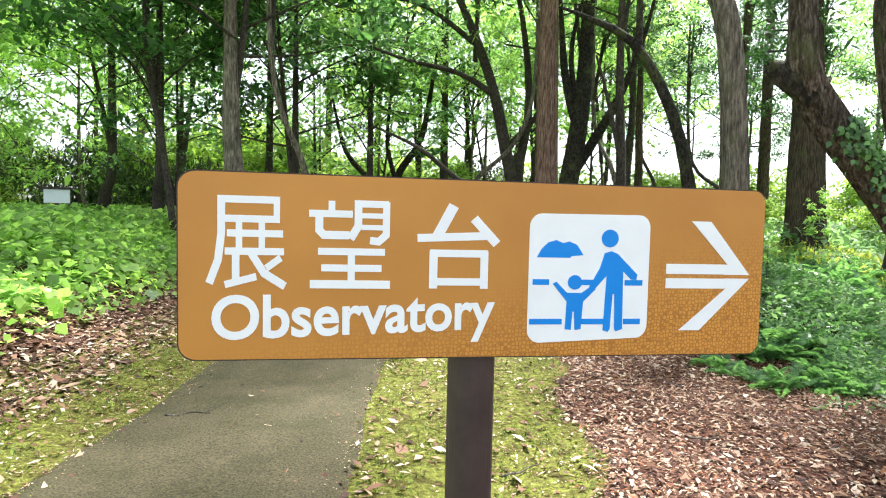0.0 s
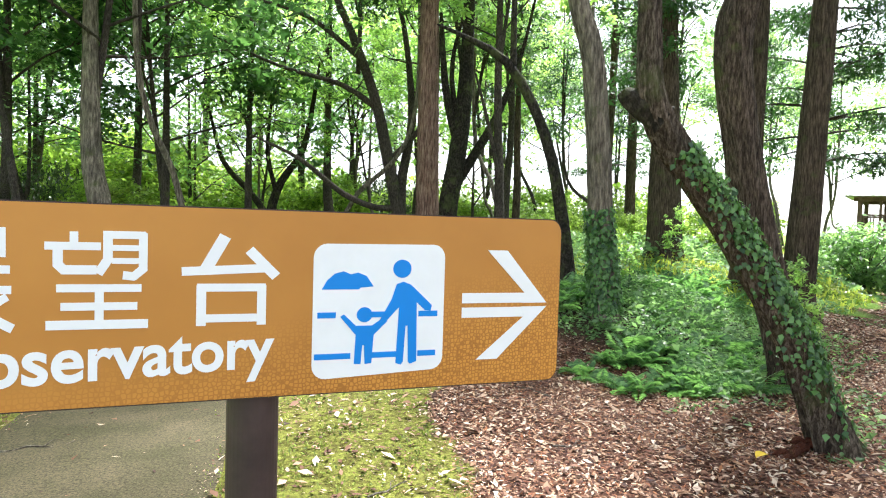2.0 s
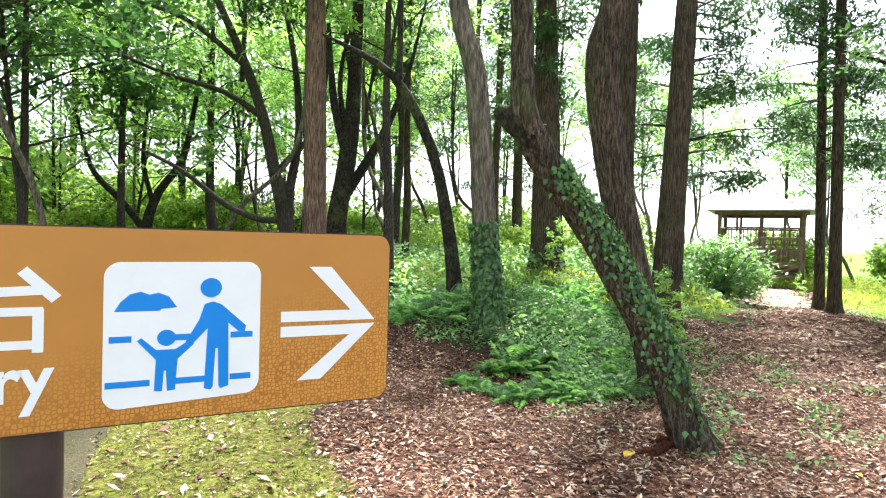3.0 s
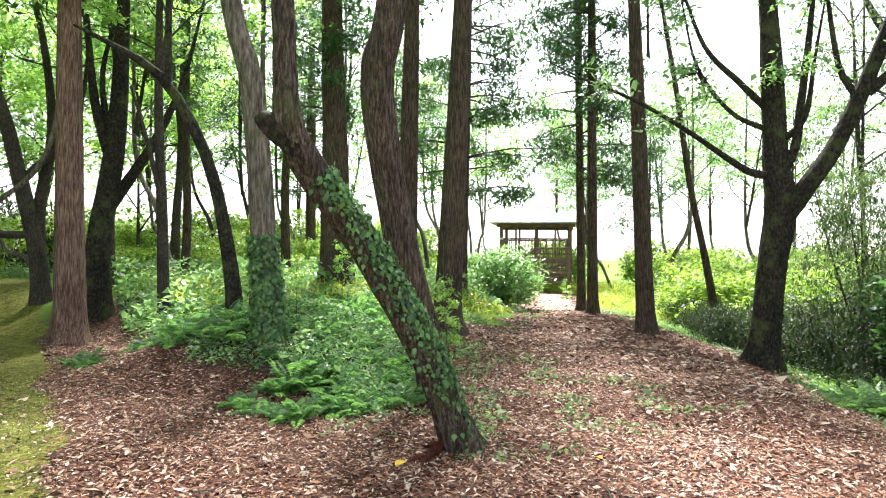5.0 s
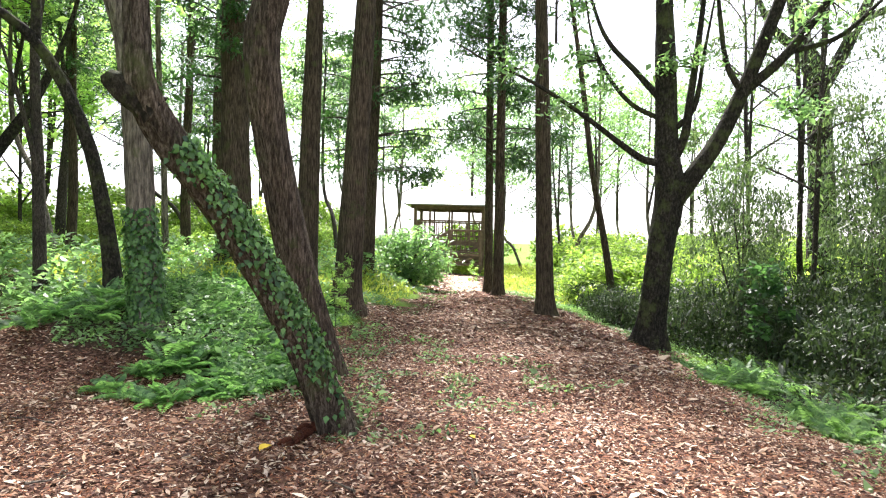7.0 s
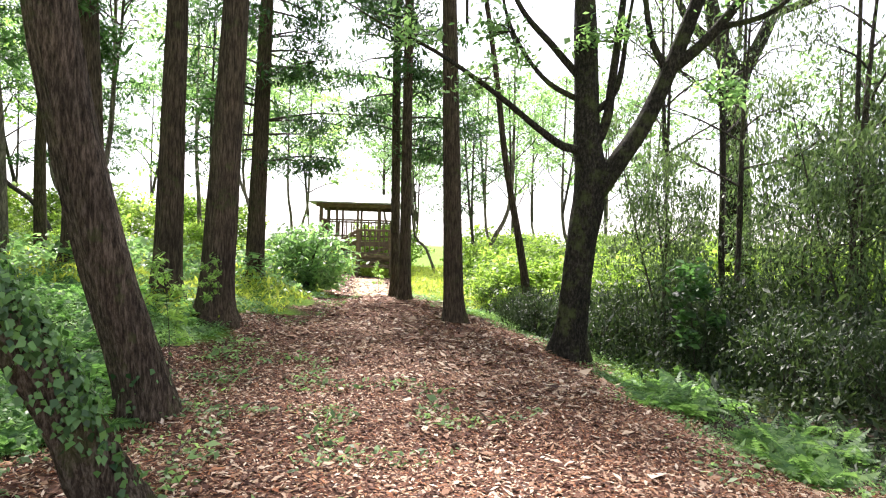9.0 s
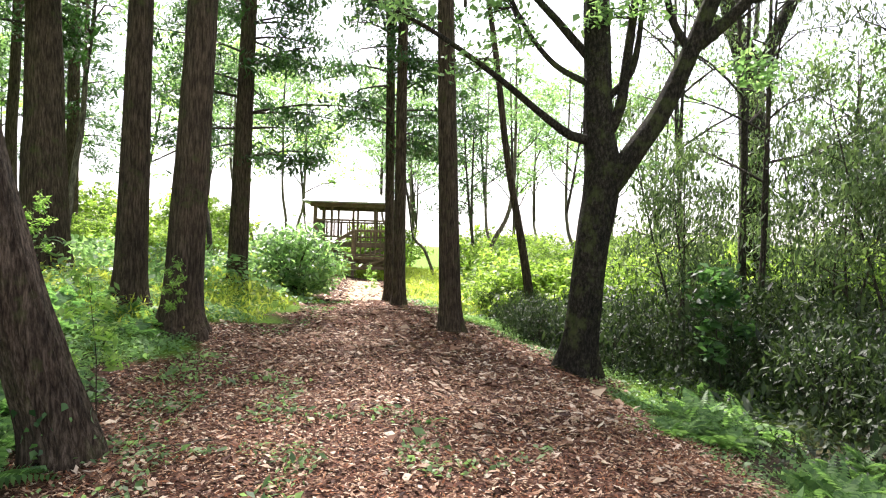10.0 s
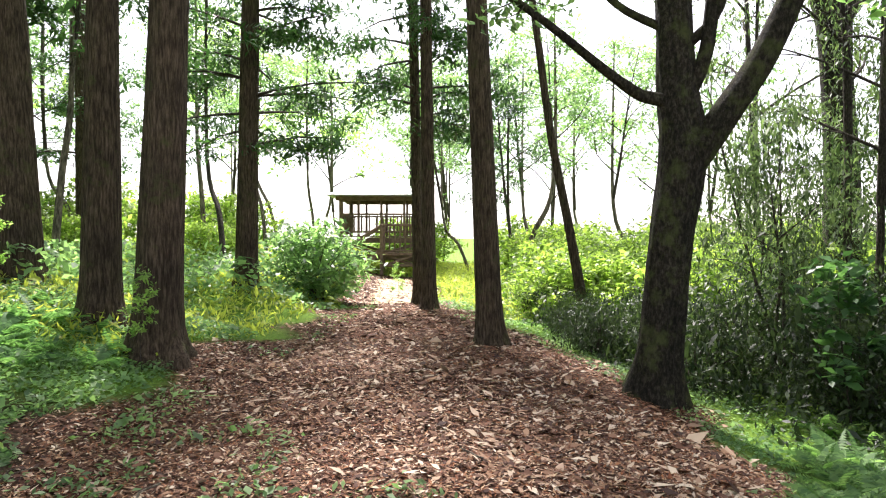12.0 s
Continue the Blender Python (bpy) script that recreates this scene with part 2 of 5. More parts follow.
def zones(x, y):
    """Weights of moss, litter, grass at a place; what is left is dark earth under the plants."""
    x, y = np.asarray(x, float), np.asarray(y, float)
    wob = 0.25 * np.sin(x * 2.1 + 1.3 * np.sin(y * 1.7)) + 0.18 * np.sin(y * 3.3 + x)
    p = path_offset(x, y)
    litter = 1 - sm((p + wob) / 0.5)
    south = 1 - sm((0.62 * x + 0.4 * y - 4.3 + wob) / 0.8)
    litter = np.maximum(litter, south * sm((x + 5.0 + wob) / 0.8))
    right = 0.6 + 0.11 * np.maximum(0, y - 3)
    mid = (right - 3.25) / 2
    moss = (1 - sm((np.abs(x - mid) - (right + 3.25) / 2 - 0.35 * wob) / 0.5)) * sm((y + 3) / 2)
    bare = sm((x - right) / 0.3) * (1 - sm((x - 1.3 - 0.17 * y + wob) / 0.4)) * sm((y - 4) / 2) * (1 - sm((y - 13) / 2))
    litter = np.maximum(litter, bare) * (1 - moss)
    grass = np.maximum(sm((0.78 * x + 0.62 * y - 8.5 + wob) / 2.0), sm((-x - 4.6) / 0.8)) * (1 - litter)
    return moss, litter, grass


def build_ground():
    k = np.linspace(-1, 1, 361)
    g = np.sinh(k * 4.6) / np.sinh(4.6)
    xs, ys = 5 + g * 330, 6 + g * 330
    X, Y = np.meshgrid(xs, ys, indexing="ij")
    Z = ground_height(X, Y)
    v = np.stack([X, Y, Z], -1).reshape(-1, 3)
    n = len(k)
    i, j = np.meshgrid(np.arange(n - 1), np.arange(n - 1), indexing="ij")
    q = np.stack([i * n + j, (i + 1) * n + j, (i + 1) * n + j + 1, i * n + j + 1], -1).reshape(-1, 4)
    m, nd, l, b = material("forest_floor", 0.95, 0.15)
    att = nd.new("ShaderNodeAttribute")
    att.attribute_name = "zone"
    sep = nd.new("ShaderNodeSeparateColor")
    l.new(att.outputs["Color"], sep.inputs[0])
    pos = nd.new("ShaderNodeTexCoord").outputs["Object"]
    fine = noise_at(nd, l, pos, 28.0, 8.0, 0.75)
    mid = noise_at(nd, l, pos, 3.0, 6.0, 0.65)
    earth = ramp(nd, l, fine, [(0.3, (0.02, 0.015, 0.01)), (0.7, (0.07, 0.05, 0.035))])
    vor = nd.new("ShaderNodeTexVoronoi")
    vor.inputs["Scale"].default_value = 34.0
    l.new(pos, vor.inputs["Vector"])
    sepv = nd.new("ShaderNodeSeparateColor")
    l.new(vor.outputs["Color"], sepv.inputs[0])
    litter = ramp(nd, l, sepv.outputs[0], [(0.0, (0.025, 0.012, 0.008)), (0.5, (0.075, 0.035, 0.023)), (0.8, (0.14, 0.075, 0.05)), (1.0, (0.23, 0.14, 0.1))])
    mosscol = ramp(nd, l, fine, [(0.3, (0.05, 0.045, 0.016)), (0.48, (0.125, 0.13, 0.026)), (0.68, (0.22, 0.25, 0.055))])
    mosstone = ramp(nd, l, noise_at(nd, l, pos, 7.0, 8.0, 0.75), [(0.38, (0.5, 0.42, 0.42)), (0.58, (1.15, 1.15, 1.0))])
    mosscol = mixed(nd, l, 1.0, mosscol, mosstone, "MULTIPLY")
    grasscol = ramp(nd, l, fine, [(0.3, (0.05, 0.11, 0.015)), (0.7, (0.19, 0.32, 0.04))])
    col = mixed(nd, l, sep.outputs[2], earth, grasscol)
    col = mixed(nd, l, sep.outputs[1], col, litter)
    edge = nd.new("ShaderNodeMath")
    edge.operation = "MULTIPLY_ADD"
    l.new(mid, edge.inputs[0])
    edge.inputs[1].default_value = 1.6
    edge.inputs[2].default_value = -0.8
    add = nd.new("ShaderNodeMath")
    add.operation = "ADD"
    l.new(sep.outputs[0], add.inputs[0])
    l.new(edge.outputs[0], add.inputs[1])
    mossfac = ramp(nd, l, add.outputs[0], [(0.35, (0, 0, 0)), (0.6, (1, 1, 1))])
    col = mixed(nd, l, mossfac, col, mosscol)
    l.new(col, b.inputs["Base Color"])
    bumped(nd, l, b, fine, 0.8, 0.02)
    me = mesh_from("ground", v, q, m, smooth=True)
    a, c, d = zones(X.ravel(), Y.ravel())
    data = np.stack([a, c, d, np.ones_like(a)], 1).astype(np.float32)
    attr = me.color_attributes.new("zone", "FLOAT_COLOR", "POINT")
    attr.data.foreach_set("color", data.ravel())
    ground = new("ground", me)
    return tagged(ground, "forest floor of dry leaves, moss and dark earth", "ground", kind="structure")


GROUND = build_ground()


def build_road():
    ys = np.arange(-8, 60, 0.25)
    us = np.linspace(-0.95, 0.95, 11)
    U, Y = np.meshgrid(us, ys, indexing="ij")
    bend = 0.012 * np.maximum(0, Y - 6) ** 1.7
    wob = 0.05 * np.sin(Y * 2.3) + 0.03 * np.sin(Y * 5.1)
    X = -1.29 + U + bend + wob * np.sign(U) * (np.abs(U) > 0.8)
    Z = ground_height(X, Y) + 0.03 - 0.02 * (np.abs(U) / 0.95) ** 4
    Z[0], Z[-1] = Z[0] - 0.05, Z[-1] - 0.05
    n = len(ys)
    v = np.stack([X, Y, Z], -1).reshape(-1, 3)
    i, j = np.meshgrid(np.arange(len(us) - 1), np.arange(n - 1), indexing="ij")
    q = np.stack([i * n + j, (i + 1) * n + j, (i + 1) * n + j + 1, i * n + j + 1], -1).reshape(-1, 4)
    m, nd, l, b = material("worn_asphalt", 0.9, 0.25)
    pos = nd.new("ShaderNodeTexCoord").outputs["Object"]
    grit = noise_at(nd, l, pos, 70.0, 6.0, 0.8)
    blot = noise_at(nd, l, pos, 1.7, 6.0, 0.65)
    col = ramp(nd, l, grit, [(0.36, (0.016, 0.015, 0.01)), (0.66, (0.15, 0.132, 0.085))])
    tone = ramp(nd, l, blot, [(0.35, (0.6, 0.62, 0.4)), (0.65, (1.05, 0.98, 0.82))])
    l.new(mixed(nd, l, 1.0, col, tone, "MULTIPLY"), b.inputs["Base Color"])
    bumped(nd, l, b, grit, 0.6, 0.004)
    return tagged(new("road", mesh_from("road", v, q, m, smooth=True)), "worn grey asphalt footpath between mossy verges", "path", kind="structure")


build_road()


# ---- trees ----
def tree(name, label, trunk, mat, limbs=(), sides=14, step=0.25, rough=0.04, ridges=0.0, flare=0.5, seed=1, group=""):
    """A tree that stands at its own foot; trunk and limbs are rows of x, y, z, radius in the world."""
    base = np.array(trunk[0][:3])
    base[2] = gh(base[0], base[1])
    root = thing(name, label, "tree", tuple(base), group)
    shift = np.array([*base, 0])
    t = np.array(trunk, float) - shift
    t = np.vstack([t[:1] - [0, 0, 0.35, 0], t])
    v, q = tube(t, sides, step, rough, ridges, seed, 0.0)
    if flare:
        z = v[:, 2]
        ang = np.arctan2(v[:, 1], v[:, 0])
        g = np.exp(-np.maximum(z + 0.05, 0) / 0.2) * flare * (0.65 + 0.35 * np.cos(ang * 5 + seed))
        v[:, 0] *= 1 + g * (np.abs(z) < 1)
        v[:, 1] *= 1 + g * (np.abs(z) < 1)
    part_mesh("trunk", mesh_from("trunk", v, q, mat, smooth=True), root)
    for i, limb in enumerate(limbs):
        v, q = tube(np.array(limb, float) - shift, max(6, sides // 2), step, rough, ridges, seed + i + 5)
        part_mesh("limb", mesh_from("limb", v, q, mat, smooth=True), root)
    return root


def crown(root, centres, size, mat, seed, name="crown", aspect=0.5, droop=0.3):
    """Leaves at places in the world, as one mesh under a tree."""
    rng = np.random.default_rng(seed)
    v, q = leaf_cloud(np.asarray(centres) - np.array(root.matrix_basis.translation), size, rng, droop, aspect)
    return part_mesh(name, mesh_from(name, v, q, mat), root, kind="stuff")


def twigs(rng, start, ends, r0, sag=0.1, sides=4):
    out = []
    for e in ends:
        s, e = np.array(start, float), np.array(e, float)
        mid = (s + e) / 2 + rng.normal(0, 0.08, 3) * np.linalg.norm(e - s) + (0, 0, sag)
        out.append(tube([(*s, r0), (*mid, r0 * 0.6), (*e, r0 * 0.2)], sides, 0.4))
    return out


def cedar(x, y, r, top, label, z_leaf=4.0, mat=None, seed=0, height=15.0, extra=(), spread=1.6, density=1.0, trunk_pts=None):
    rng = np.random.default_rng(seed)
    z0 = gh(x, y)
    tx, ty, tz = top
    k = (height - z0) / (tz - z0)
    pts = trunk_pts or [(x, y, z0, r * 1.08), (x + (tx - x) * 0.12, y + (ty - y) * 0.12, z0 + (tz - z0) * 0.12, r * 0.97),
           (x + (tx - x) * 0.55, y + (ty - y) * 0.55, z0 + (tz - z0) * 0.55, r * 0.85), (tx, ty, tz, r * 0.72), (x + (tx - x) * k, y + (ty - y) * k, height, r * 0.12)]
    root = tree("cedar_tree", label, pts, mat or M_CEDAR, (), 36 if r > 0.17 else 20, 0.12, 0.02, 0.035, 0.7, seed)
    boughs, leaves = [], []
    zs = np.arange(z_leaf, height - 1, 0.55 / density)
    for z in zs:
        f = (z - z0) / (tz - z0)
        cx, cy = x + (tx - x) * f, y + (ty - y) * f
        for _ in range(2):
            az = rng.uniform(0, 2 * np.pi)
            ln = spread * rng.uniform(0.6, 1.15) * (1 - 0.5 * max(0, (z - z_leaf) / (height - z_leaf)))
            ex = np.array([cx + np.cos(az) * ln, cy + np.sin(az) * ln, z + rng.uniform(-0.35, 0.25)])
            st = np.array([cx, cy, z])
            mid = (st + ex) / 2 + (0, 0, 0.12)
            boughs.append(tube([(*st, 0.03), (*mid, 0.018), (*ex, 0.006)], 4, 0.5))
            for f2 in rng.uniform(0.3, 1.05, int(5 * ln)):
                tuft = st * (1 - f2) + ex * f2 + rng.normal(0, 0.12, 3) + (0, 0, -0.05)
                c = tuft + rng.normal(0, 1, (44, 3)) * np.array([0.16, 0.16, 0.07])
                leaves.append(c)
    if boughs:
        v, q = joined(boughs)
        part_mesh("boughwork", mesh_from("boughwork", v - np.array(root.matrix_basis.translation), q, M_TWIG, smooth=True), root, kind="stuff")
        crown(root, np.vstack(leaves), 0.12, L_CEDAR, seed + 50, aspect=0.28, droop=0.5)
    return root


def P(pts):
    return [tuple(p) for p in pts]


LEAN_PTS = [(3.78, 3.74, -0.12, 0.141), (3.56, 3.74, 0.36, 0.120), (3.29, 3.75, 0.86, 0.112), (2.82, 3.83, 1.60, 0.108), (2.41, 3.83, 2.09, 0.104), (2.23, 3.82, 2.40, 0.091),
            (2.2, 3.82, 2.79, 0.075), (2.18, 3.83, 3.2, 0.071), (2.1, 3.9, 4.5, 0.066), (2.2, 4.0, 6.5, 0.033)]
LEAN = tree("leaning_ivy_tree", "leaning mossy tree wrapped in ivy beside the chip path", LEAN_PTS, M_MOSSY, [], 44, 0.04, 0.06, 0.08, 0.6, 3)
v, q = tube(np.array([(2.32, 3.82, 2.24, 0.10), (2.2, 3.86, 2.33, 0.085), (2.09, 3.9, 2.41, 0.062), (2.06, 3.91, 2.44, 0.04)]) - np.array([*LEAN.matrix_basis.translation, 0]), 18, 0.025, 0.14, 0.12, 9)
part_mesh("broken_stub", mesh_from("broken_stub", v, q, M_OAK, smooth=True), LEAN, "dark broken limb stub")
CURVED = tree("curved_tree", "curved rough-barked grey-brown tree beside the leaning ivy tree",
              [(4.72, 5.30, 0.08, 0.19), (4.56, 5.32, 0.6, 0.175), (4.36, 5.38, 1.29, 0.17), (4.10, 5.44, 2.45, 0.165), (3.95, 5.42, 3.39, 0.165), (4.04, 5.30, 4.16, 0.15), (4.2, 5.2, 7, 0.11), (4.3, 5.3, 11, 0.04)],
              M_BROWN, [], 44, 0.06, 0.03, 0.07, 0.5, 4)
IVYTREE = tree("ivy_foot_tree", "grey-barked tree with ivy on its foot among ferns",
               [(3.66, 7.32, 0.5, 0.18), (3.58, 7.33, 1.4, 0.155), (3.51, 7.35, 2.5, 0.145), (3.37, 7.33, 3.65, 0.135), (3.16, 7.41, 4.5, 0.12), (2.8, 7.6, 7, 0.08), (2.6, 7.7, 10, 0.03)], M_GREY,
               [], 32, 0.1, 0.03, 0.06, 0.4, 5)
OAK = tree("oak_tree", "large dark mossy oak with a low spreading fork",
           [(10.5, 4.5, -0.1, 0.27), (10.48, 4.42, 0.5, 0.215), (10.52, 4.34, 1.5, 0.205), (10.6, 4.26, 2.35, 0.225), (10.58, 4.33, 3.1, 0.178), (10.56, 4.38, 4.5, 0.157), (10.6, 4.5, 6.5, 0.104), (10.7, 4.6, 9.5, 0.035)], M_OAK,
           [[(10.6, 4.25, 2.1, 0.148), (10.66, 3.98, 2.5, 0.144), (10.8, 3.6, 3.15, 0.126), (10.9, 3.35, 3.75, 0.113), (10.98, 3.0, 4.7, 0.096), (11.1, 2.6, 6.0, 0.070), (11.2, 2.2, 7.5, 0.026)],
            [(10.92, 3.28, 3.85, 0.061), (10.9, 3.55, 4.4, 0.044), (10.9, 3.7, 5.4, 0.030), (10.9, 3.8, 6.4, 0.017)],
            [(10.93, 3.2, 3.95, 0.078), (11.0, 2.7, 4.4, 0.065), (11.2, 2.2, 5.2, 0.048), (11.3, 1.7, 6.3, 0.026)],
            [(11.0, 2.75, 4.4, 0.044), (11.3, 2.1, 4.6, 0.035), (11.5, 1.5, 5.2, 0.017)],
            [(10.5, 4.35, 2.82, 0.07), (10.3, 4.55, 2.86, 0.058), (9.95, 4.8, 3.1, 0.046), (9.4, 5.15, 3.5, 0.036), (8.8, 5.65, 3.95, 0.027), (8.2, 6.2, 4.3, 0.015), (7.8, 6.6, 4.6, 0.006)],
            [(10.58, 4.3, 2.7, 0.078), (10.65, 4.08, 3.2, 0.070), (10.68, 4.0, 3.9, 0.061), (10.75, 3.85, 5.6, 0.035), (10.8, 3.8, 7.0, 0.017)],
            [(10.6, 4.3, 3.3, 0.052), (10.7, 3.95, 3.7, 0.044), (10.8, 3.85, 4.6, 0.026), (10.8, 3.7, 5.5, 0.013)],
            [(10.56, 4.38, 3.8, 0.061), (10.3, 4.75, 4.3, 0.048), (9.95, 5.15, 4.9, 0.035), (9.8, 5.5, 6.0, 0.017)],
            [(10.56, 4.36, 3.5, 0.044), (10.2, 4.85, 3.85, 0.035), (9.9, 5.25, 4.6, 0.024), (9.7, 5.4, 5.6, 0.010)]], 44, 0.1, 0.06, 0.04, 0.5, 6)

cedar(7.08, 11.74, 0.36, (7.02, 11.85, 4.3), "thick straight cedar with ivy at its foot", 4.6, density=1.5, seed=11)
cedar(7.23, 9.48, 0.215, (7.29, 9.47, 4.6), "straight brown cedar among ferns", 6.5, seed=12)
cedar(7.3, 8.33, 0.235, (7.46, 8.24, 5.0), "straight grey-brown cedar at the path edge", 6.5, seed=13)
cedar(10.82, 12.18, 0.2, (10.9, 12.1, 6.2), "straight dark cedar with drooping foliage", 3.1, seed=14, spread=2.4, density=1.8)
cedar(14.07, 10.88, 0.118, (13.98, 11.0, 8.0), "slim cedar, farther one of a close pair", 3.6, seed=15, spread=2.0, density=1.8)
cedar(13.15, 9.79, 0.132, (13.1, 9.86, 8.0), "slim cedar, nearer one of a close pair", 5.4, seed=16, spread=1.6, density=1.5)
cedar(11.05, 6.9, 0.172, (10.92, 7.08, 5.4), "smooth slender cedar beside the chip path", 7.5, seed=17)
cedar(2.17, 11.8, 0.24, (2.12, 12.0, 5.4), "reddish peeling cedar at the mossy verge", 6.0, M_CEDAR_RED, 18)
cedar(12.0, 22.6, 0.22, (12.1, 22.9, 8.0), "slim far cedar with drooping foliage", 4.0, seed=19, spread=1.9)


# ---- the observatory tower ----
M_WOOD = plain_material("weathered_wood", (0.19, 0.135, 0.1), 0.8, 0.2, 0.4, 8, 0.3)
M_ROOF = plain_material("pale_shingle_roof", (0.36, 0.36, 0.35), 0.4, 0.4, 0.2, 5, 0.3)


def beam(bm, a, b, w, h=None):
    """A square timber from a to b, with small bevels."""
    a, b = Vector(a), Vector(b)
    h = h or w
    m = Matrix.Translation((a + b) / 2) @ (b - a).to_track_quat("X", "Z").to_matrix().to_4x4()
    made = bmesh.ops.create_cube(bm, size=1.0, matrix=m @ Matrix.Diagonal(((b - a).length, w, h, 1)))
    edges = list({e for v in made["verts"] for e in v.link_edges})
    bmesh.ops.bevel(bm, geom=edges, offset=min(w, h) * 0.1, segments=1, affect="EDGES")


def timber(name, a, b, w, mat, parent, label="", h=None):
    bm = bmesh.new()
    beam(bm, a, b, w, h)
    return part(name, bm, mat, parent, label)


def build_tower(x, y, turn):
    root = thing("observation_tower", "small open wooden viewing tower with a pale hipped roof and stairs", "tower", (x, y, gh(x, y) - 0.05), turn=turn)
    W, D, deck, eave = 1.5, 1.5, 1.35, 2.8
    for sx in (-1, 1):
        for sy in (-1, 1):
            timber("post", (sx * W, sy * D, 0), (sx * W, sy * D, eave), 0.15, M_WOOD, root)
    for sx in (-0.6, 0.0, 0.6):
        for sy in (-1, 1):
            timber("post", (sx * W * 0.95, sy * D, deck), (sx * W * 0.95, sy * D, eave), 0.09, M_WOOD, root)
    timber("deck_beam", (-W - 0.1, -D, deck - 0.12), (W + 0.1, -D, deck - 0.12), 0.12, M_WOOD, root, h=0.2)
    timber("deck_beam", (-W - 0.1, D, deck - 0.12), (W + 0.1, D, deck - 0.12), 0.12, M_WOOD, root, h=0.2)
    for i in range(18):
        yy = -D + 0.1 + i * (2 * D - 0.2) / 17
        timber("deck_board", (-W, yy, deck + 0.02), (W, yy, deck + 0.02), 0.17, M_WOOD, root, h=0.04)
    for sy in (-1, 1):
        timber("rail", (-W, sy * D, deck + 0.85), (W, sy * D, deck + 0.85), 0.09, M_WOOD, root, h=0.07)
        timber("rail", (-W, sy * D, deck + 0.2), (W, sy * D, deck + 0.2), 0.06, M_WOOD, root, h=0.06)
        for i in range(10):
            xx = -W + (i + 0.5) * 2 * W / 10
            timber("baluster", (xx, sy * D, deck + 0.2), (xx, sy * D, deck + 0.85), 0.045, M_WOOD, root)
    for sx in (-1, 1):
        timber("rail", (sx * W, -D, deck + 0.85), (sx * W, D, deck + 0.85), 0.09, M_WOOD, root, h=0.07)
        timber("eave_beam", (sx * W, -D - 0.2, eave), (sx * W, D + 0.2, eave), 0.12, M_WOOD, root, h=0.18)
        for i in range(8):
            yy = -D + (i + 0.5) * 2 * D / 8
            timber("baluster", (sx * W, yy, deck + 0.1), (sx * W, yy, deck + 0.85), 0.045, M_WOOD, root)
    for sy in (-1, 1):
        timber("eave_beam", (-W - 0.2, sy * D, eave), (W + 0.2, sy * D, eave), 0.12, M_WOOD, root, h=0.18)
        timber("cross_brace", (-W, sy * D, 0.2), (W, sy * D, deck - 0.2), 0.12, M_WOOD, root)
        timber("cross_brace", (W, sy * D + 0.13, 0.2), (-W, sy * D + 0.13, deck - 0.2), 0.12, M_WOOD, root)
        timber("ground_beam", (-W, sy * D, 0.55), (W, sy * D, 0.55), 0.12, M_WOOD, root)
    # hipped roof of courses
    bm = bmesh.new()
    n = 7
    R, H = W + 0.45, 0.8
    for c in range(n):
        o1, o2 = R * (1 - c / n) + 0.02, R * (1 - (c + 1) / n)
        z1, z2 = eave + 0.12 + H * c / n, eave + 0.12 + H * (c + 1) / n + 0.03
        a = [bm.verts.new((sx * o1, sy * o1, z1)) for sx, sy in ((-1, -1), (1, -1), (1, 1), (-1, 1))]
        b = [bm.verts.new((sx * o2, sy * o2, z2)) for sx, sy in ((-1, -1), (1, -1), (1, 1), (-1, 1))]
        d = [bm.verts.new((sx * o1, sy * o1, z1 - 0.05)) for sx, sy in ((-1, -1), (1, -1), (1, 1), (-1, 1))]
        for i in range(4):
            k = (i + 1) % 4
            bm.faces.new((a[i], a[k], b[k], b[i]))
            bm.faces.new((d[i], d[k], a[k], a[i]))
        if c == 0:
            bm.faces.new(d[::-1])
        if c == n - 1:
            bm.faces.new(b)
    part("roof", bm, M_ROOF, root, "pale grey weathered hipped roof")
    # stair flight with a landing in front
    lx, ly, lz = 0.1, -D - 1.35, 0.85
    for dx in (0, 1.3):
        for dy in (0, 1.1):
            timber("stair_post", (lx + dx, ly + dy, 0), (lx + dx, ly + dy, lz + 0.95), 0.12, M_WOOD, root)
    for i in range(7):
        timber("landing_board", (lx, ly + 0.08 + i * 0.16, lz), (lx + 1.3, ly + 0.08 + i * 0.16, lz), 0.14, M_WOOD, root, h=0.05)
    timber("landing_rail", (lx, ly, lz + 0.92), (lx + 1.3, ly, lz + 0.92), 0.09, M_WOOD, root)
    timber("landing_beam", (lx, ly, lz - 0.1), (lx + 1.3, ly, lz - 0.1), 0.12, M_WOOD, root)
    timber("landing_beam", (lx, ly, 0.35), (lx + 1.3, ly, 0.35), 0.1, M_WOOD, root)
    timber("cross_brace", (lx, ly, 0.3), (lx + 1.3, ly, lz - 0.1), 0.09, M_WOOD, root)
    timber("cross_brace", (lx + 1.3, ly + 0.1, 0.3), (lx, ly + 0.1, lz - 0.1), 0.09, M_WOOD, root)
    for i in range(7):
        timber("baluster", (lx + 0.1 + i * 0.185, ly, lz), (lx + 0.1 + i * 0.185, ly, lz + 0.92), 0.05, M_WOOD, root)
    for i in range(5):
        timber("stair_tread", (lx - 0.2 - i * 0.26, ly + 0.05, lz - 0.17 * (i + 1) + 0.02), (lx - 0.2 - i * 0.26, ly + 1.05, lz - 0.17 * (i + 1) + 0.02), 0.27, M_WOOD, root, h=0.05)
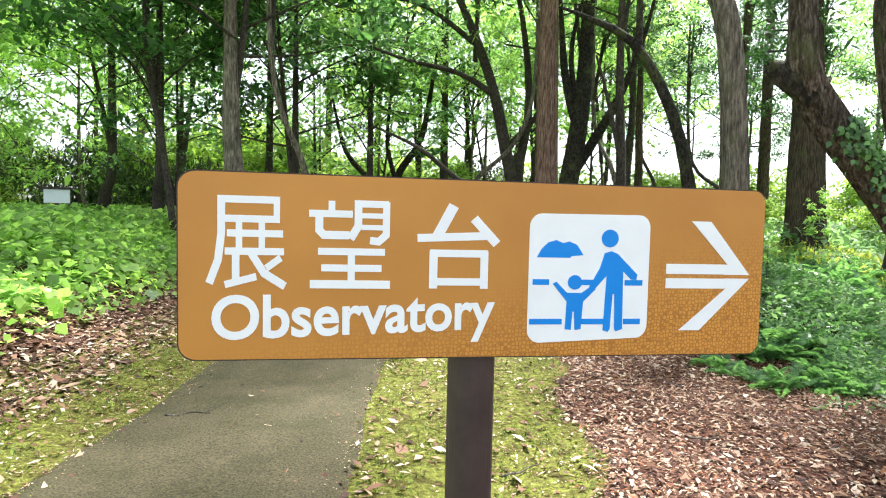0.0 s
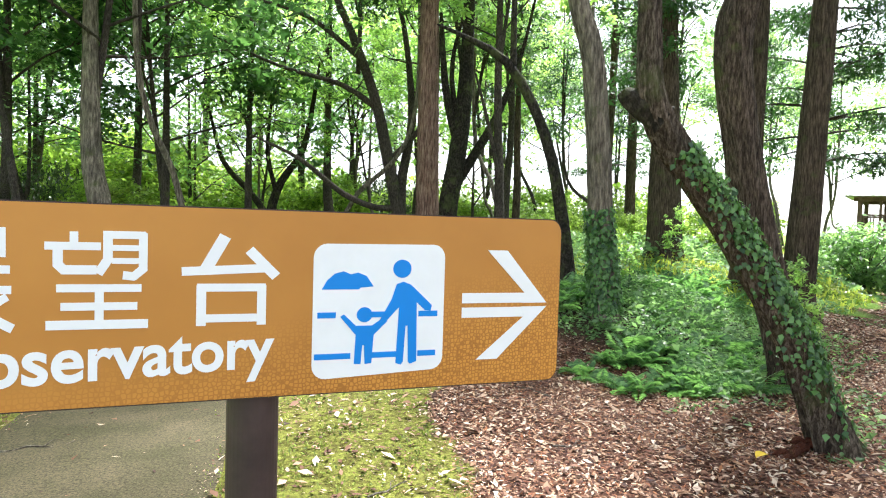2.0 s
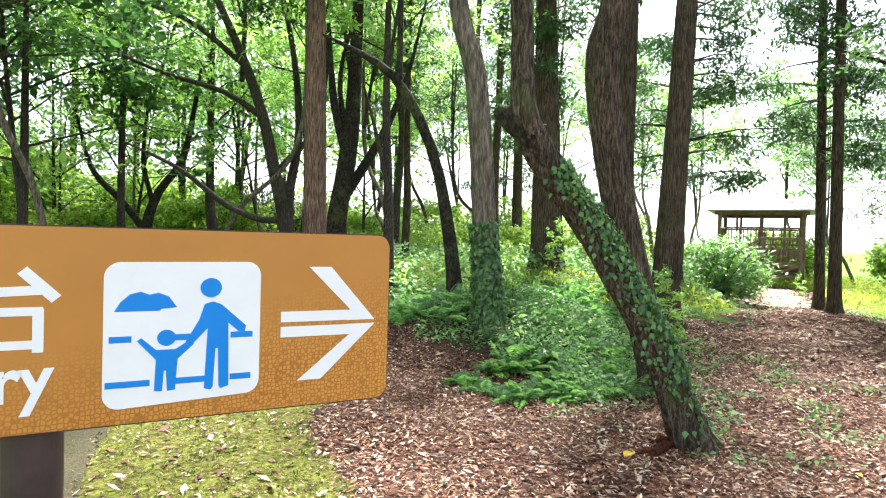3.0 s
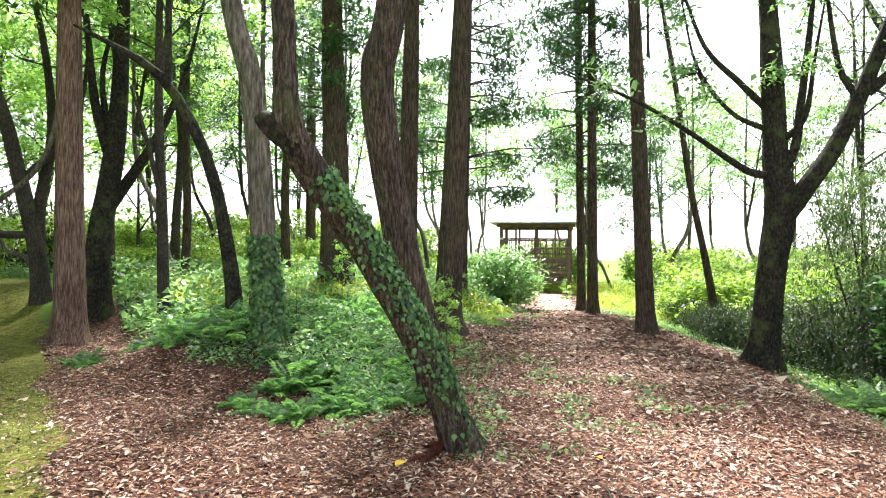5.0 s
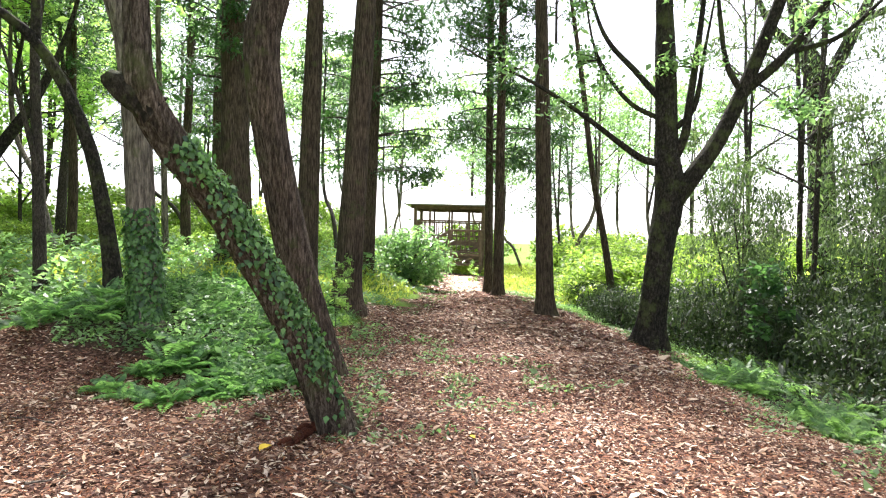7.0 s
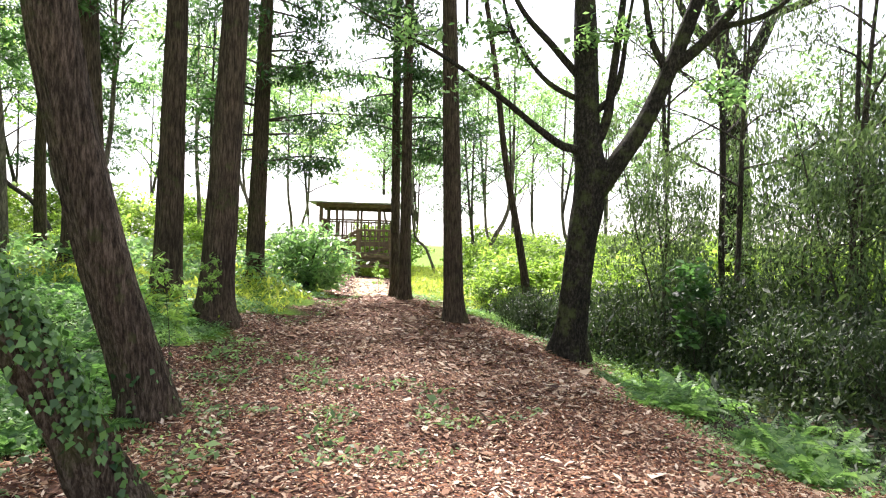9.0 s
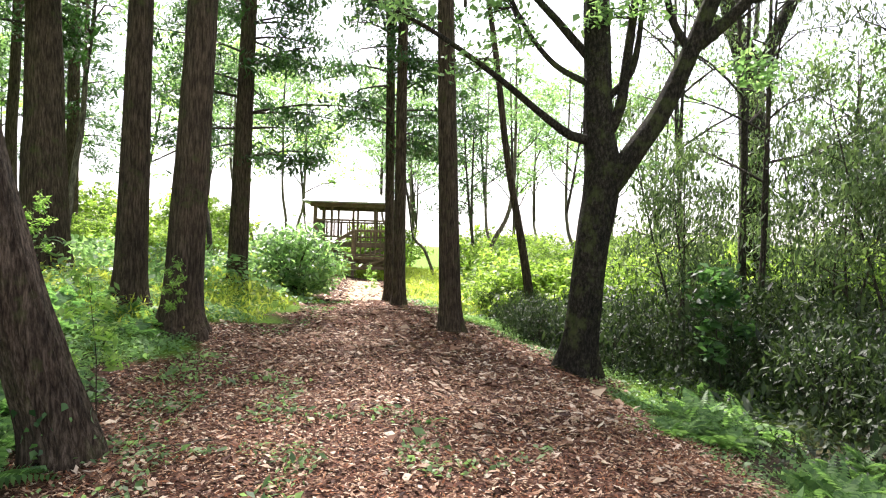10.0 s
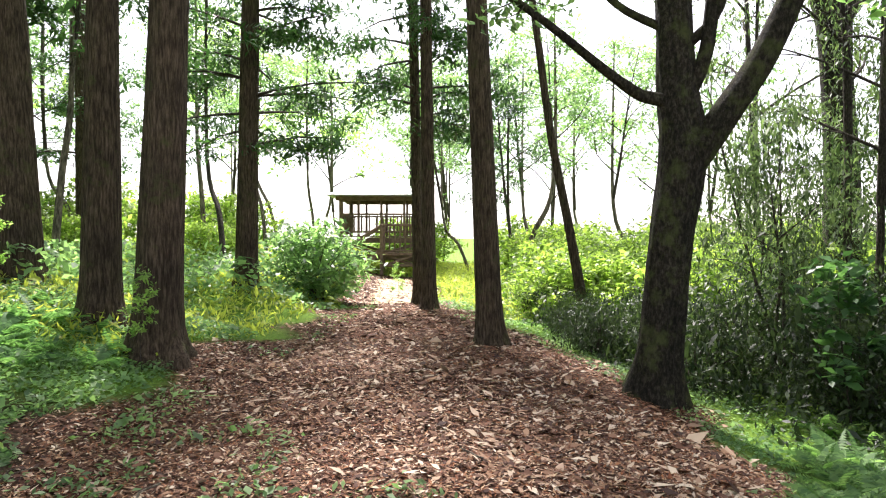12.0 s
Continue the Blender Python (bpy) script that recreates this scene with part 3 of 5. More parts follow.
    for dy in (0.0, 1.1):
        timber("stringer", (lx - 1.4, ly + dy, 0.0), (lx, ly + dy, lz), 0.07, M_WOOD, root, h=0.2)
        timber("hand_rail", (lx - 1.4, ly + dy, 0.9), (lx, ly + dy, lz + 0.92), 0.08, M_WOOD, root)
        timber("stair_post", (lx - 1.4, ly + dy, 0), (lx - 1.4, ly + dy, 0.95), 0.1, M_WOOD, root)
    return root


build_tower(22.15, 20.0, -49)


# ---- direction sign ----
def sign_materials():
    m, n, l, b = material("ochre_reflective_sheet", 0.45, 0.4)
    pos = n.new("ShaderNodeTexCoord").outputs["Object"]
    blot = noise_at(n, l, pos, 5.0, 5.0, 0.6)
    col = ramp(n, l, blot, [(0.3, (0.46, 0.208, 0.036)), (0.7, (0.54, 0.255, 0.046))])
    vor = n.new("ShaderNodeTexVoronoi")
    vor.feature = "DISTANCE_TO_EDGE"
    vor.inputs["Scale"].default_value = 200.0
    vor.inputs["Randomness"].default_value = 0.55
    l.new(pos, vor.inputs["Vector"])
    cell = ramp(n, l, vor.outputs["Distance"], [(0.05, (0.74, 0.66, 0.55)), (0.2, (1.2, 1.22, 1.15))])
    sepx = n.new("ShaderNodeSeparateXYZ")
    l.new(pos, sepx.inputs[0])
    grad = n.new("ShaderNodeMath")
    grad.operation = "MULTIPLY_ADD"
    l.new(sepx.outputs["X"], grad.inputs[0])
    grad.inputs[1].default_value, grad.inputs[2].default_value = 1.2, 8.65
    low = n.new("ShaderNodeMath")
    low.operation = "MULTIPLY_ADD"
    l.new(sepx.outputs["Z"], low.inputs[0])
    low.inputs[1].default_value = -6.0
    l.new(grad.outputs[0], low.inputs[2])
    fac = ramp(n, l, low.outputs[0], [(0.35, (0, 0, 0)), (0.95, (1, 1, 1))])
    col = mixed(n, l, fac, col, mixed(n, l, 1.0, col, cell, "MULTIPLY"))
    l.new(col, b.inputs["Base Color"])
    return m


M_OCHRE = sign_materials()
M_SIGNWHITE = plain_material("white_sign_sheet", (0.82, 0.88, 0.9), 0.5, 0.4, 0.03, 20)
M_SIGNBLUE = plain_material("blue_sign_film", (0.0, 0.235, 0.74), 0.45, 0.4, 0.04, 20)
M_POST = plain_material("dark_brown_painted_steel", (0.045, 0.03, 0.027), 0.55, 0.4, 0.25, 25, 0.1)


def plate(name, outline, y0, y1, mat, parent, label="", hole=None):
    """A flat piece standing in the x-z plane from y0 (back) to y1 (front)."""
    bm = bmesh.new()
    front = [bm.verts.new((x, y1, z)) for x, z in outline]
    back = [bm.verts.new((x, y0, z)) for x, z in outline]
    k = len(outline)
    if hole:
        fi = [bm.verts.new((x, y1, z)) for x, z in hole]
        bi = [bm.verts.new((x, y0, z)) for x, z in hole]
        for i in range(k):
            j = (i + 1) % k
            bm.faces.new((front[i], front[j], fi[j], fi[i]))
            bm.faces.new((bi[i], bi[j], back[j], back[i]))
            bm.faces.new((fi[i], fi[j], bi[j], bi[i]))
            bm.faces.new((back[i], back[j], front[j], front[i]))
    else:
        bm.faces.new(front)
        bm.faces.new(back[::-1])
        for i in range(k):
            j = (i + 1) % k
            bm.faces.new((back[i], back[j], front[j], front[i]))
    bmesh.ops.recalc_face_normals(bm, faces=bm.faces[:])
    return part(name, bm, mat, parent, label)


def rounded(x0, z0, x1, z1, r, n=6):
    pts = []
    for cx, cz, a0 in ((x1 - r, z1 - r, 0), (x0 + r, z1 - r, 90), (x0 + r, z0 + r, 180), (x1 - r, z0 + r, 270)):
        for i in range(n + 1):
            a = radians(a0 + 90 * i / n)
            pts.append((cx + r * math.cos(a), cz + r * math.sin(a)))
    return pts


def stroke(pts, w):
    """The outline of a bar of width w along points."""
    p = [Vector(q) for q in pts]
    L, R = [], []
    for i, q in enumerate(p):
        if i == 0:
            d = (p[1] - p[0]).normalized()
            nrm, s = Vector((-d.y, d.x)), 1
        elif i == len(p) - 1:
            d = (p[-1] - p[-2]).normalized()
            nrm, s = Vector((-d.y, d.x)), 1
        else:
            a, b = (p[i] - p[i - 1]).normalized(), (p[i + 1] - p[i]).normalized()
            na, nb = Vector((-a.y, a.x)), Vector((-b.y, b.x))
            nrm = (na + nb).normalized()
            s = 1 / max(0.5, nrm.dot(na))
        L.append(tuple(q + nrm * w * 0.5 * s))
        R.append(tuple(q - nrm * w * 0.5 * s))
    return L + R[::-1]


SX0, SX1, SZ1, TURN = -0.3255, 0.4465, 1.534, 17.13
POST_U = 0.018
SIGN_AT = (POST_U * math.cos(radians(TURN)) - 0.035 * math.sin(radians(TURN)), 0.6958 + POST_U * math.sin(radians(TURN)) + 0.035 * math.cos(radians(TURN)))
SIGN = thing("direction_sign", "ochre direction sign with white arrow on a brown post", "sign", (*SIGN_AT, gh(*SIGN_AT)), turn=TURN)
SIGN_BASE = SIGN.matrix_basis.translation.copy()


def build_sign():
    ox, oz = POST_U, SIGN_BASE.z
    bm = bmesh.new()
    bmesh.ops.create_cone(bm, segments=32, radius1=0.03, radius2=0.03, depth=1.86, cap_ends=True, matrix=Matrix.Translation((0, 0, 1.545 - oz - 0.93 - 0.02)))
    part("post", bm, M_POST, SIGN, "dark brown round steel post", smooth=False)
    for z in (1.40, 1.49):
        bm = bmesh.new()
        bmesh.ops.create_cone(bm, segments=32, radius1=0.034, radius2=0.034, depth=0.03, cap_ends=True, matrix=Matrix.Translation((0, 0, z - oz)))
        part("clamp", bm, M_POST, SIGN, "steel band clamp behind the board")
    yb = -0.03 - 0.001

    def low(x):
        return 1.335 - 0.033 * (x - SX0) / (SX1 - SX0)

    def face(grow, r):
        out = []
        for x, z in rounded(SX0 - grow, 0.0, SX1 + grow, 0.216 + 2 * grow, r):
            lo, hi = low(x) - grow, SZ1 + grow
            out.append((x - ox, (lo + z * (hi - lo) / (0.216 + 2 * grow)) - oz))
        return out

    plate("board", face(0.0, 0.018), yb, yb - 0.004, M_OCHRE, SIGN, "ochre board with rounded corners")
    plate("board_rim", face(0.0015, 0.019), yb + 0.002, yb - 0.003, M_POST, SIGN, "dark thin metal edge of the board")
    yf = yb - 0.004
    def at(px, py):
        # places on the face in its own plan: 0..1040 across, 0..320 down
        u = float(np.interp(px, (0, 52, 195, 238, 384, 432, 578, 622, 845, 868, 915, 1006, 1040), (SX0, -0.2975, -0.2176, -0.1927, -0.1016, -0.068, 0.037, 0.079, 0.2546, 0.2792, 0.3197, 0.4185, SX1)))
        return (u - ox, SZ1 - py / 312 * (SZ1 - low(u)) - oz)

    def bars(name, strokes, label, mat=M_SIGNWHITE):
        # the first stroke carries the others
        holder = SIGN
        for n_, (w, pts) in enumerate(strokes):
            bm = bmesh.new()
            o = [at(*q) for q in stroke(pts, w)]
            depth = yf - 0.0006 - 0.00006 * n_
            front = [bm.verts.new((x, depth, z)) for x, z in o]
            back = [bm.verts.new((x, yf + 0.0005, z)) for x, z in o]
            k = len(o)
            h = k // 2
            for i in range(h - 1):
                bm.faces.new((front[i], front[i + 1], front[k - 2 - i], front[k - 1 - i]))
            for i in range(k):
                j = (i + 1) % k
                bm.faces.new((back[i], back[j], front[j], front[i]))
            bmesh.ops.recalc_face_normals(bm, faces=bm.faces[:])
            made = part(name if n_ == 0 else "stroke", bm, mat, holder, label if n_ == 0 else "")
            if n_ == 0:
                holder = made

    t = 12
    # first character
    bars("character", [(t, [(72, 44), (186, 44)]), (t, [(180, 38), (180, 82)]), (t, [(78, 76), (186, 76)]), (14, [(78, 38), (78, 100), (72, 145), (56, 184)]),
                       (t, [(88, 100), (192, 100)]), (t, [(110, 82), (110, 136)]), (t, [(152, 82), (152, 136)]), (t, [(84, 130), (194, 130)]),
                       (14, [(104, 132), (104, 184)]), (t, [(84, 186), (142, 172)]), (14, [(132, 132), (156, 166), (196, 188)]), (12, [(188, 140), (160, 158)])], "white character of straight strokes")
    # second character
    bars("character", [(t, [(240, 64), (318, 64)]), (t, [(280, 42), (280, 64)]), (14, [(258, 64), (258, 92), (266, 100), (312, 100)]),
                       (t, [(326, 46), (384, 46)]), (14, [(328, 40), (328, 84), (314, 106)]), (13, [(380, 42), (380, 98), (366, 110), (350, 108)]), (9, [(334, 66), (378, 66)]), (9, [(334, 86), (378, 86)]),
                       (t, [(256, 128), (378, 128)]), (t, [(262, 156), (372, 156)]), (14, [(242, 184), (388, 184)]), (13, [(316, 122), (316, 184)])], "white character of straight strokes")
    # third character
    bars("character", [(18, [(496, 44), (466, 102)]), (14, [(434, 102), (558, 96)]), (16, [(532, 66), (574, 110)]), (13, [(456, 128), (558, 128)]),
                       (14, [(462, 124), (462, 190)]), (14, [(552, 124), (552, 190)]), (13, [(462, 178), (552, 178)])], "white character of straight strokes")
    # the word below
    word = "Observatory"

    def glyphs(text):
        cu = bpy.data.curves.new("word", "FONT")
        cu.body, cu.size, cu.extrude, cu.offset, cu.resolution_u = text, 1.0, 0.008, 0.022, 6
        src = new("word_source", cu)
        bpy.context.view_layer.update()
        me = bpy.data.meshes.new_from_object(src.evaluated_get(bpy.context.evaluated_depsgraph_get()))
        bpy.data.objects.remove(src)
        return me, np.array([v.co[:] for v in me.vertices])

    whole = glyphs(word)[1]
    x0, x1, cap = whole[:, 0].min(), whole[:, 0].max(), glyphs("b")[1][:, 1].max()
    a, b = at(60, 0)[0], at(573, 0)[0]
    zb, ztop = 1.356 - oz, 1.4025 - oz
    for i, ch in enumerate(word):
        end = glyphs(word[:i + 1])[1][:, 0].max()
        me, co = glyphs(ch)
        for v in me.vertices:
            x, y, z = v.co
            x = x - co[:, 0].max() + end
            v.co = (a + (x - x0) / (x1 - x0) * (b - a), yf - 0.0007 - z * 0.07, zb + y / cap * (ztop - zb))
        me.materials.clear()
        me.materials.append(M_SIGNWHITE)
        part_mesh("letter", me, SIGN, "white raised letter " + ch)
    # arrow
    bars("arrow", [(19, [(872, 150), (976, 150)]), (19, [(872, 177), (976, 177)])], "white arrow shaft")
    for poly in ([(916, 60), (946, 60), (1012, 160), (970, 160), (975, 141)], [(1012, 167), (934, 266), (900, 266), (974, 186), (970, 167)]):
        plate("arrow_head", [at(*q) for q in poly], yf + 0.0005, yf - 0.0009, M_SIGNWHITE, SIGN, "white arrow head bar")
    # pictogram
    c0, c1 = at(621, 288), at(845, 49)
    plate("pictogram_panel", rounded(c0[0], 1.334 - oz, c1[0], 1.497 - oz, 0.017), yf + 0.0005, yf - 0.0008, M_SIGNWHITE, SIGN, "white panel with rounded corners")
    yf2 = yf - 0.0008

    def blue(name, poly, label, lift=0.0005):
        plate(name, [at(q[0] + 2, q[1] * 1.015 - 13) for q in poly], yf2 + 0.0003, yf2 - lift, M_SIGNBLUE, SIGN, label)

    def disc(cx, cy, r, n=24):
        return [(cx + r * math.cos(i * 2 * math.pi / n), cy + r * math.sin(i * 2 * math.pi / n)) for i in range(n)]

    blue("cloud", [(632, 143), (640, 128), (652, 116), (666, 112), (678, 117), (690, 114), (704, 120), (712, 132), (716, 138), (694, 140), (692, 143)], "blue cloud shape")
    for a_, b_, yy in ((626, 655, 187), (690, 746, 187), (796, 831, 187), (622, 680, 258), (714, 760, 258), (796, 829, 258)):
        blue("horizon_bar", [(a_, yy - 5), (b_, yy - 5), (b_, yy + 5), (a_, yy + 5)], "blue bar")
    blue("shape", disc(765, 107, 16), "blue disc", 0.0008)
    blue("shape", disc(702, 187, 13), "blue disc", 0.0008)
    blue("shape", [(756, 134), (768, 130), (781, 135), (820, 172), (818, 182), (808, 181), (792, 166), (794, 272), (782, 276), (779, 272), (777, 208), (773, 208), (770, 272), (766, 277), (757, 274), (761, 174), (736, 202), (728, 197), (748, 160)], "blue tall shape", 0.0009)
    blue("shape", [(662, 190), (668, 186), (688, 206), (715, 206), (735, 192), (741, 199), (718, 222), (715, 272), (704, 273), (702, 240), (699, 240), (697, 273), (686, 272), (688, 222)], "blue small shape", 0.0007)


build_sign()


# ---- undergrowth ----
def frond(rng, length, width, arch, az, tilt):
    """One fern frond: rows of narrow leaflets either side of an arching stalk."""
    n = 15
    vs, qs = [], []
    t = np.linspace(0.12, 1, n)
    r = length * t * np.cos(tilt * (1 - 0.2 * t))
    z = length * (t * np.sin(tilt) - arch * t * t)
    ca, sa = np.cos(az), np.sin(az)
    for i in range(n):
        w = width * np.sin(np.pi * min(1, t[i] * 0.93 + 0.1)) ** 0.8
        for s in (-1, 1):
            c = np.array([r[i], 0, z[i]])
            tip = c + (0.35 * w, s * w, -0.18 * w)
            b = c + (0.06 * length, s * 0.1 * w, 0)
            m1, m2 = c * 0.45 + tip * 0.55 + (0.028 * length, 0, 0.02), c * 0.45 + tip * 0.55 - (0.018 * length, 0, 0)
            k = len(vs)
            for p in (c, m2, tip, m1):
                vs.append((p[0] * ca - p[1] * sa, p[0] * sa + p[1] * ca, p[2]))
            qs.append((k, k + 1, k + 2, k + 3))
    return np.array(vs), np.array(qs)


def fern_mesh(seed, size):
    rng = np.random.default_rng(seed)
    pcs = [frond(rng, size * rng.uniform(0.7, 1.1), size * 0.2 * rng.uniform(0.8, 1.2), rng.uniform(0.25, 0.75), a + rng.normal(0, 0.25), rng.uniform(0.55, 1.35)) for a in np.linspace(0, 2 * np.pi, 13, endpoint=False)]
    v, q = joined(pcs)
    return mesh_from("fronds", v, q, L_FERN)


FERNS = [fern_mesh(s, z) for s, z in ((1, 0.5), (2, 0.6), (3, 0.42), (4, 0.35))]


FERNS_LIGHT = []
for me in FERNS[:2]:
    other = me.copy()
    other.materials.clear()
    other.materials.append(L_FERN_LIGHT)
    FERNS_LIGHT.append(other)


def fern(x, y, k, scale, turn):
    e = thing("fern", "green fern with arching fronds on the leaf-strewn bank", "fern", (x, y, gh(x, y) - 0.02), "ferns", turn)
    e.scale = (scale, scale, scale)
    part_mesh("fronds", FERNS_LIGHT[k % 2] if y < 4 else FERNS[k], e)
    return e


rng = np.random.default_rng(7)
FERN_AREAS = [((3.8, 6.3), (0.8, 0.7), 28), ((4.6, 7.4), (0.8, 0.9), 28), ((3.8, 5.3), (0.45, 0.35), 10), ((6.0, 8.8), (1.1, 0.7), 30), ((4.4, 9.0), (1.6, 1.2), 34), ((3.2, 8.2), (0.5, 0.8), 12), ((9.9, 2.6), (1.0, 0.4), 26), ((8.3, 1.3), (0.9, 0.35), 26), ((6.6, -0.1), (0.8, 0.35), 14), ((6.2, 9.8), (0.9, 0.7), 18)]
for (cx, cy), (sx, sy), n in FERN_AREAS:
    for _ in range(n):
        x, y = cx + rng.normal(0, sx * 0.6), cy + rng.normal(0, sy * 0.6)
        if path_offset(x, y) < 0.02 or math.hypot(x - 3.5, y - 3.7) < 0.9:
            continue
        fern(x, y, int(rng.integers(4)), rng.uniform(0.55, 1.0), rng.uniform(0, 360))


def scatter(name, label, mat, n, box, keep, size, lift, seed, droop=0.0, aspect=0.5, pile=0.02):
    """Loose leaves, chips or low plants over part of the ground, as one object."""
    rng = np.random.default_rng(seed)
    x, y = rng.uniform(box[0], box[1], n), rng.uniform(box[2], box[3], n)
    m = keep(x, y, rng)
    x, y = x[m], y[m]
    z = ground_height(x, y) + lift(rng, len(x), x, y)
    v, q = leaf_cloud(np.stack([x, y, z], 1), size, rng, droop, aspect)
    return tagged(new(name, mesh_from(name, v, q, mat)), label, name.replace("_", " "), kind="stuff")


def flat_scatter(name, label, mat, n, box, keep, size, seed, aspect=0.45, curl=0.25):
    rng = np.random.default_rng(seed)
    x, y = rng.uniform(box[0], box[1], n), rng.uniform(box[2], box[3], n)
    m = keep(x, y, rng)
    x, y = x[m], y[m]
    n = len(x)
    az = rng.uniform(0, 2 * np.pi, n)
    L = size * rng.lognormal(0, 0.4, n)
    W = L * aspect * rng.uniform(0.6, 1.2, n) * 0.5
    z = ground_height(x, y) + 0.004 + rng.uniform(0, 0.02, n)
    d = np.stack([np.cos(az), np.sin(az), rng.normal(0, curl, n)], 1)
    s = np.stack([-np.sin(az), np.cos(az), rng.normal(0, curl, n)], 1)
    c = np.stack([x, y, z], 1)
    a, e = c - d * L[:, None] / 2, c + d * L[:, None] / 2
    b, f = c + s * W[:, None], c - s * W[:, None]
    b[:, 2] += W * rng.uniform(-0.1, 0.5, n)
    f[:, 2] += W * rng.uniform(-0.1, 0.5, n)
    v = np.stack([a, b, e, f], 1).reshape(-1, 3)
    q = np.arange(4 * n, dtype=np.int32).reshape(-1, 4)
    return tagged(new(name, mesh_from(name, v, q, mat)), label, name.replace("_", " "), kind="stuff")


def zone_pick(which, low=0.5):
    def keep(x, y, rng):
        return zones(x, y)[which] > low + rng.uniform(-0.35, 0.35, len(x))
    return keep


flat_scatter("leaf_litter", "dry brown and pale leaves strewn over the ground", M_LITTER, 190000, (0.0, 9.5, -1.0, 12.5), zone_pick(1), 0.032, 21)
flat_scatter("bark_chips", "reddish bark chips and needles on the path", M_CHIP, 380000, (0.0, 14, -1.0, 12), zone_pick(1), 0.027, 22, 0.26)
flat_scatter("large_pale_leaves", "larger pale curled dry leaves on the litter", M_PALE, 3600, (0.3, 13, -1.0, 10), zone_pick(1), 0.058, 28, 0.42, 0.35)
flat_scatter("far_litter", "dry leaves on the far path", M_LITTER, 50000, (7, 20, 3, 20), zone_pick(1), 0.07, 23)
flat_scatter("verge_crumbs", "small dark debris on moss and asphalt", M_LITTER, 42000, (-3.6, 1.4, 0.5, 9), lambda x, y, r: np.sin(x * 5 + 2 * np.sin(y * 3)) + r.normal(0, 0.8, len(x)) > 0.1, 0.014, 27, 0.5)
flat_scatter("verge_litter", "scattered pale dry leaves on moss and asphalt", M_LITTER, 9000, (-3.4, 1.2, 0.5, 12), lambda x, y, r: x < 5, 0.045, 24)
flat_scatter("road_crumbs", "small dry crumbs and needles on the worn asphalt", M_LITTER, 16000, (-2.3, -0.5, 0.5, 10), lambda x, y, r: np.abs(x + 1.29) > 0.93 * r.random(len(x)) ** 2, 0.016, 29, 0.4)
flat_scatter("bank_litter", "dry leaves on the bank beside the moss", M_LITTER, 45000, (-6.0, -2.6, 1.0, 12), lambda x, y, r: (x < -2.9 + r.normal(0, 0.2, len(x))) & (x > -4.6), 0.06, 25)
flat_scatter("moss_tufts", "tiny tufts of yellow-green moss on the verges", L_MOSS, 60000, (-3.6, 1.4, 0.5, 9), lambda x, y, r: (zones(x, y)[0] > 0.4) & (np.abs(x + 1.29) > 0.84 + r.uniform(-0.35, 0.1, len(x))) & (np.sin(x * 9 + 2 * np.sin(y * 5)) + r.normal(0, 0.6, len(x)) > -0.2), 0.014, 26, 0.6, 0.8)


def build_sunlit_earth():
    """The pale bare end of the path, in front of the tower; sunlight is in its colour."""
    t = np.linspace(0, 1, 40)
    cx, cy = 13.75 + 5.6 * t, 11.3 + 5.4 * t
    us = np.linspace(-1, 1, 9)
    T, U = np.meshgrid(np.arange(40), us, indexing="ij")
    wide = 0.62 + 0.1 * np.sin(T * 0.9) + 0.07 * np.sin(T * 2.3)
    X, Y = cx[T] + 0.69 * U * wide, cy[T] - 0.72 * U * wide
    Z = ground_height(X, Y) + 0.03 * (1 - U ** 4) - 0.01
    v = np.stack([X, Y, Z], -1).reshape(-1, 3)
    i, j = np.meshgrid(np.arange(39), np.arange(8), indexing="ij")
    q = np.stack([i * 9 + j, i * 9 + j + 1, (i + 1) * 9 + j + 1, (i + 1) * 9 + j], -1).reshape(-1, 4)
    m = plain_material("sunlit_trodden_earth", (0.4, 0.31, 0.2), 0.9, 0.2, 0.3, 5, 0.4)
    return tagged(new("sunlit_path_end", mesh_from("sunlit_path_end", v, q, m, smooth=True)), "pale trodden earth at the end of the path, sunlight put into its colour", "path", kind="structure")


build_sunlit_earth()


def lift_plants(h):
    return lambda rng, n, x, y: rng.uniform(0.02, 1.0, n) ** 1.3 * h * (0.6 + 0.4 * np.sin(x * 1.9 + 1.5 * np.sin(y * 1.3)))


def off_path(margin):
    return lambda x, y, rng: (path_offset(x, y) > margin + rng.uniform(-0.25, 0.1, len(x))) & (zones(x, y)[1] < 0.4) & (zones(x, y)[0] < 0.5)


scatter("ground_cover", "low dense green leaves on the forest floor", L_MID, 90000, (1.5, 9, 4.5, 14), lambda x, y, r: off_path(0.3)(x, y, r) & (-0.62 * x + 0.78 * y > 1.2) & (x > 1.4 + 0.17 * y), 0.055, lift_plants(0.22), 31)
scatter("shade_cover", "low leaves under the shrubs, shade put into their dark colour", L_SHADE, 60000, (7, 18, -4, 8), lambda x, y, r: (path_offset(x, y) > 1.0 + r.normal(0, 0.2, len(x))) & (-0.62 * x + 0.78 * y < -1.5), 0.09, lift_plants(0.3), 38, 0.5, 0.35)
scatter("verge_plants", "low green plants along the path edge", L_MID, 90000, (5, 17, -2, 11), lambda x, y, r: (path_offset(x, y) > 0.05) & (path_offset(x, y) < 1.3 + r.normal(0, 0.2, len(x))) & (-0.62 * x + 0.78 * y < 0), 0.04, lift_plants(0.14), 32)
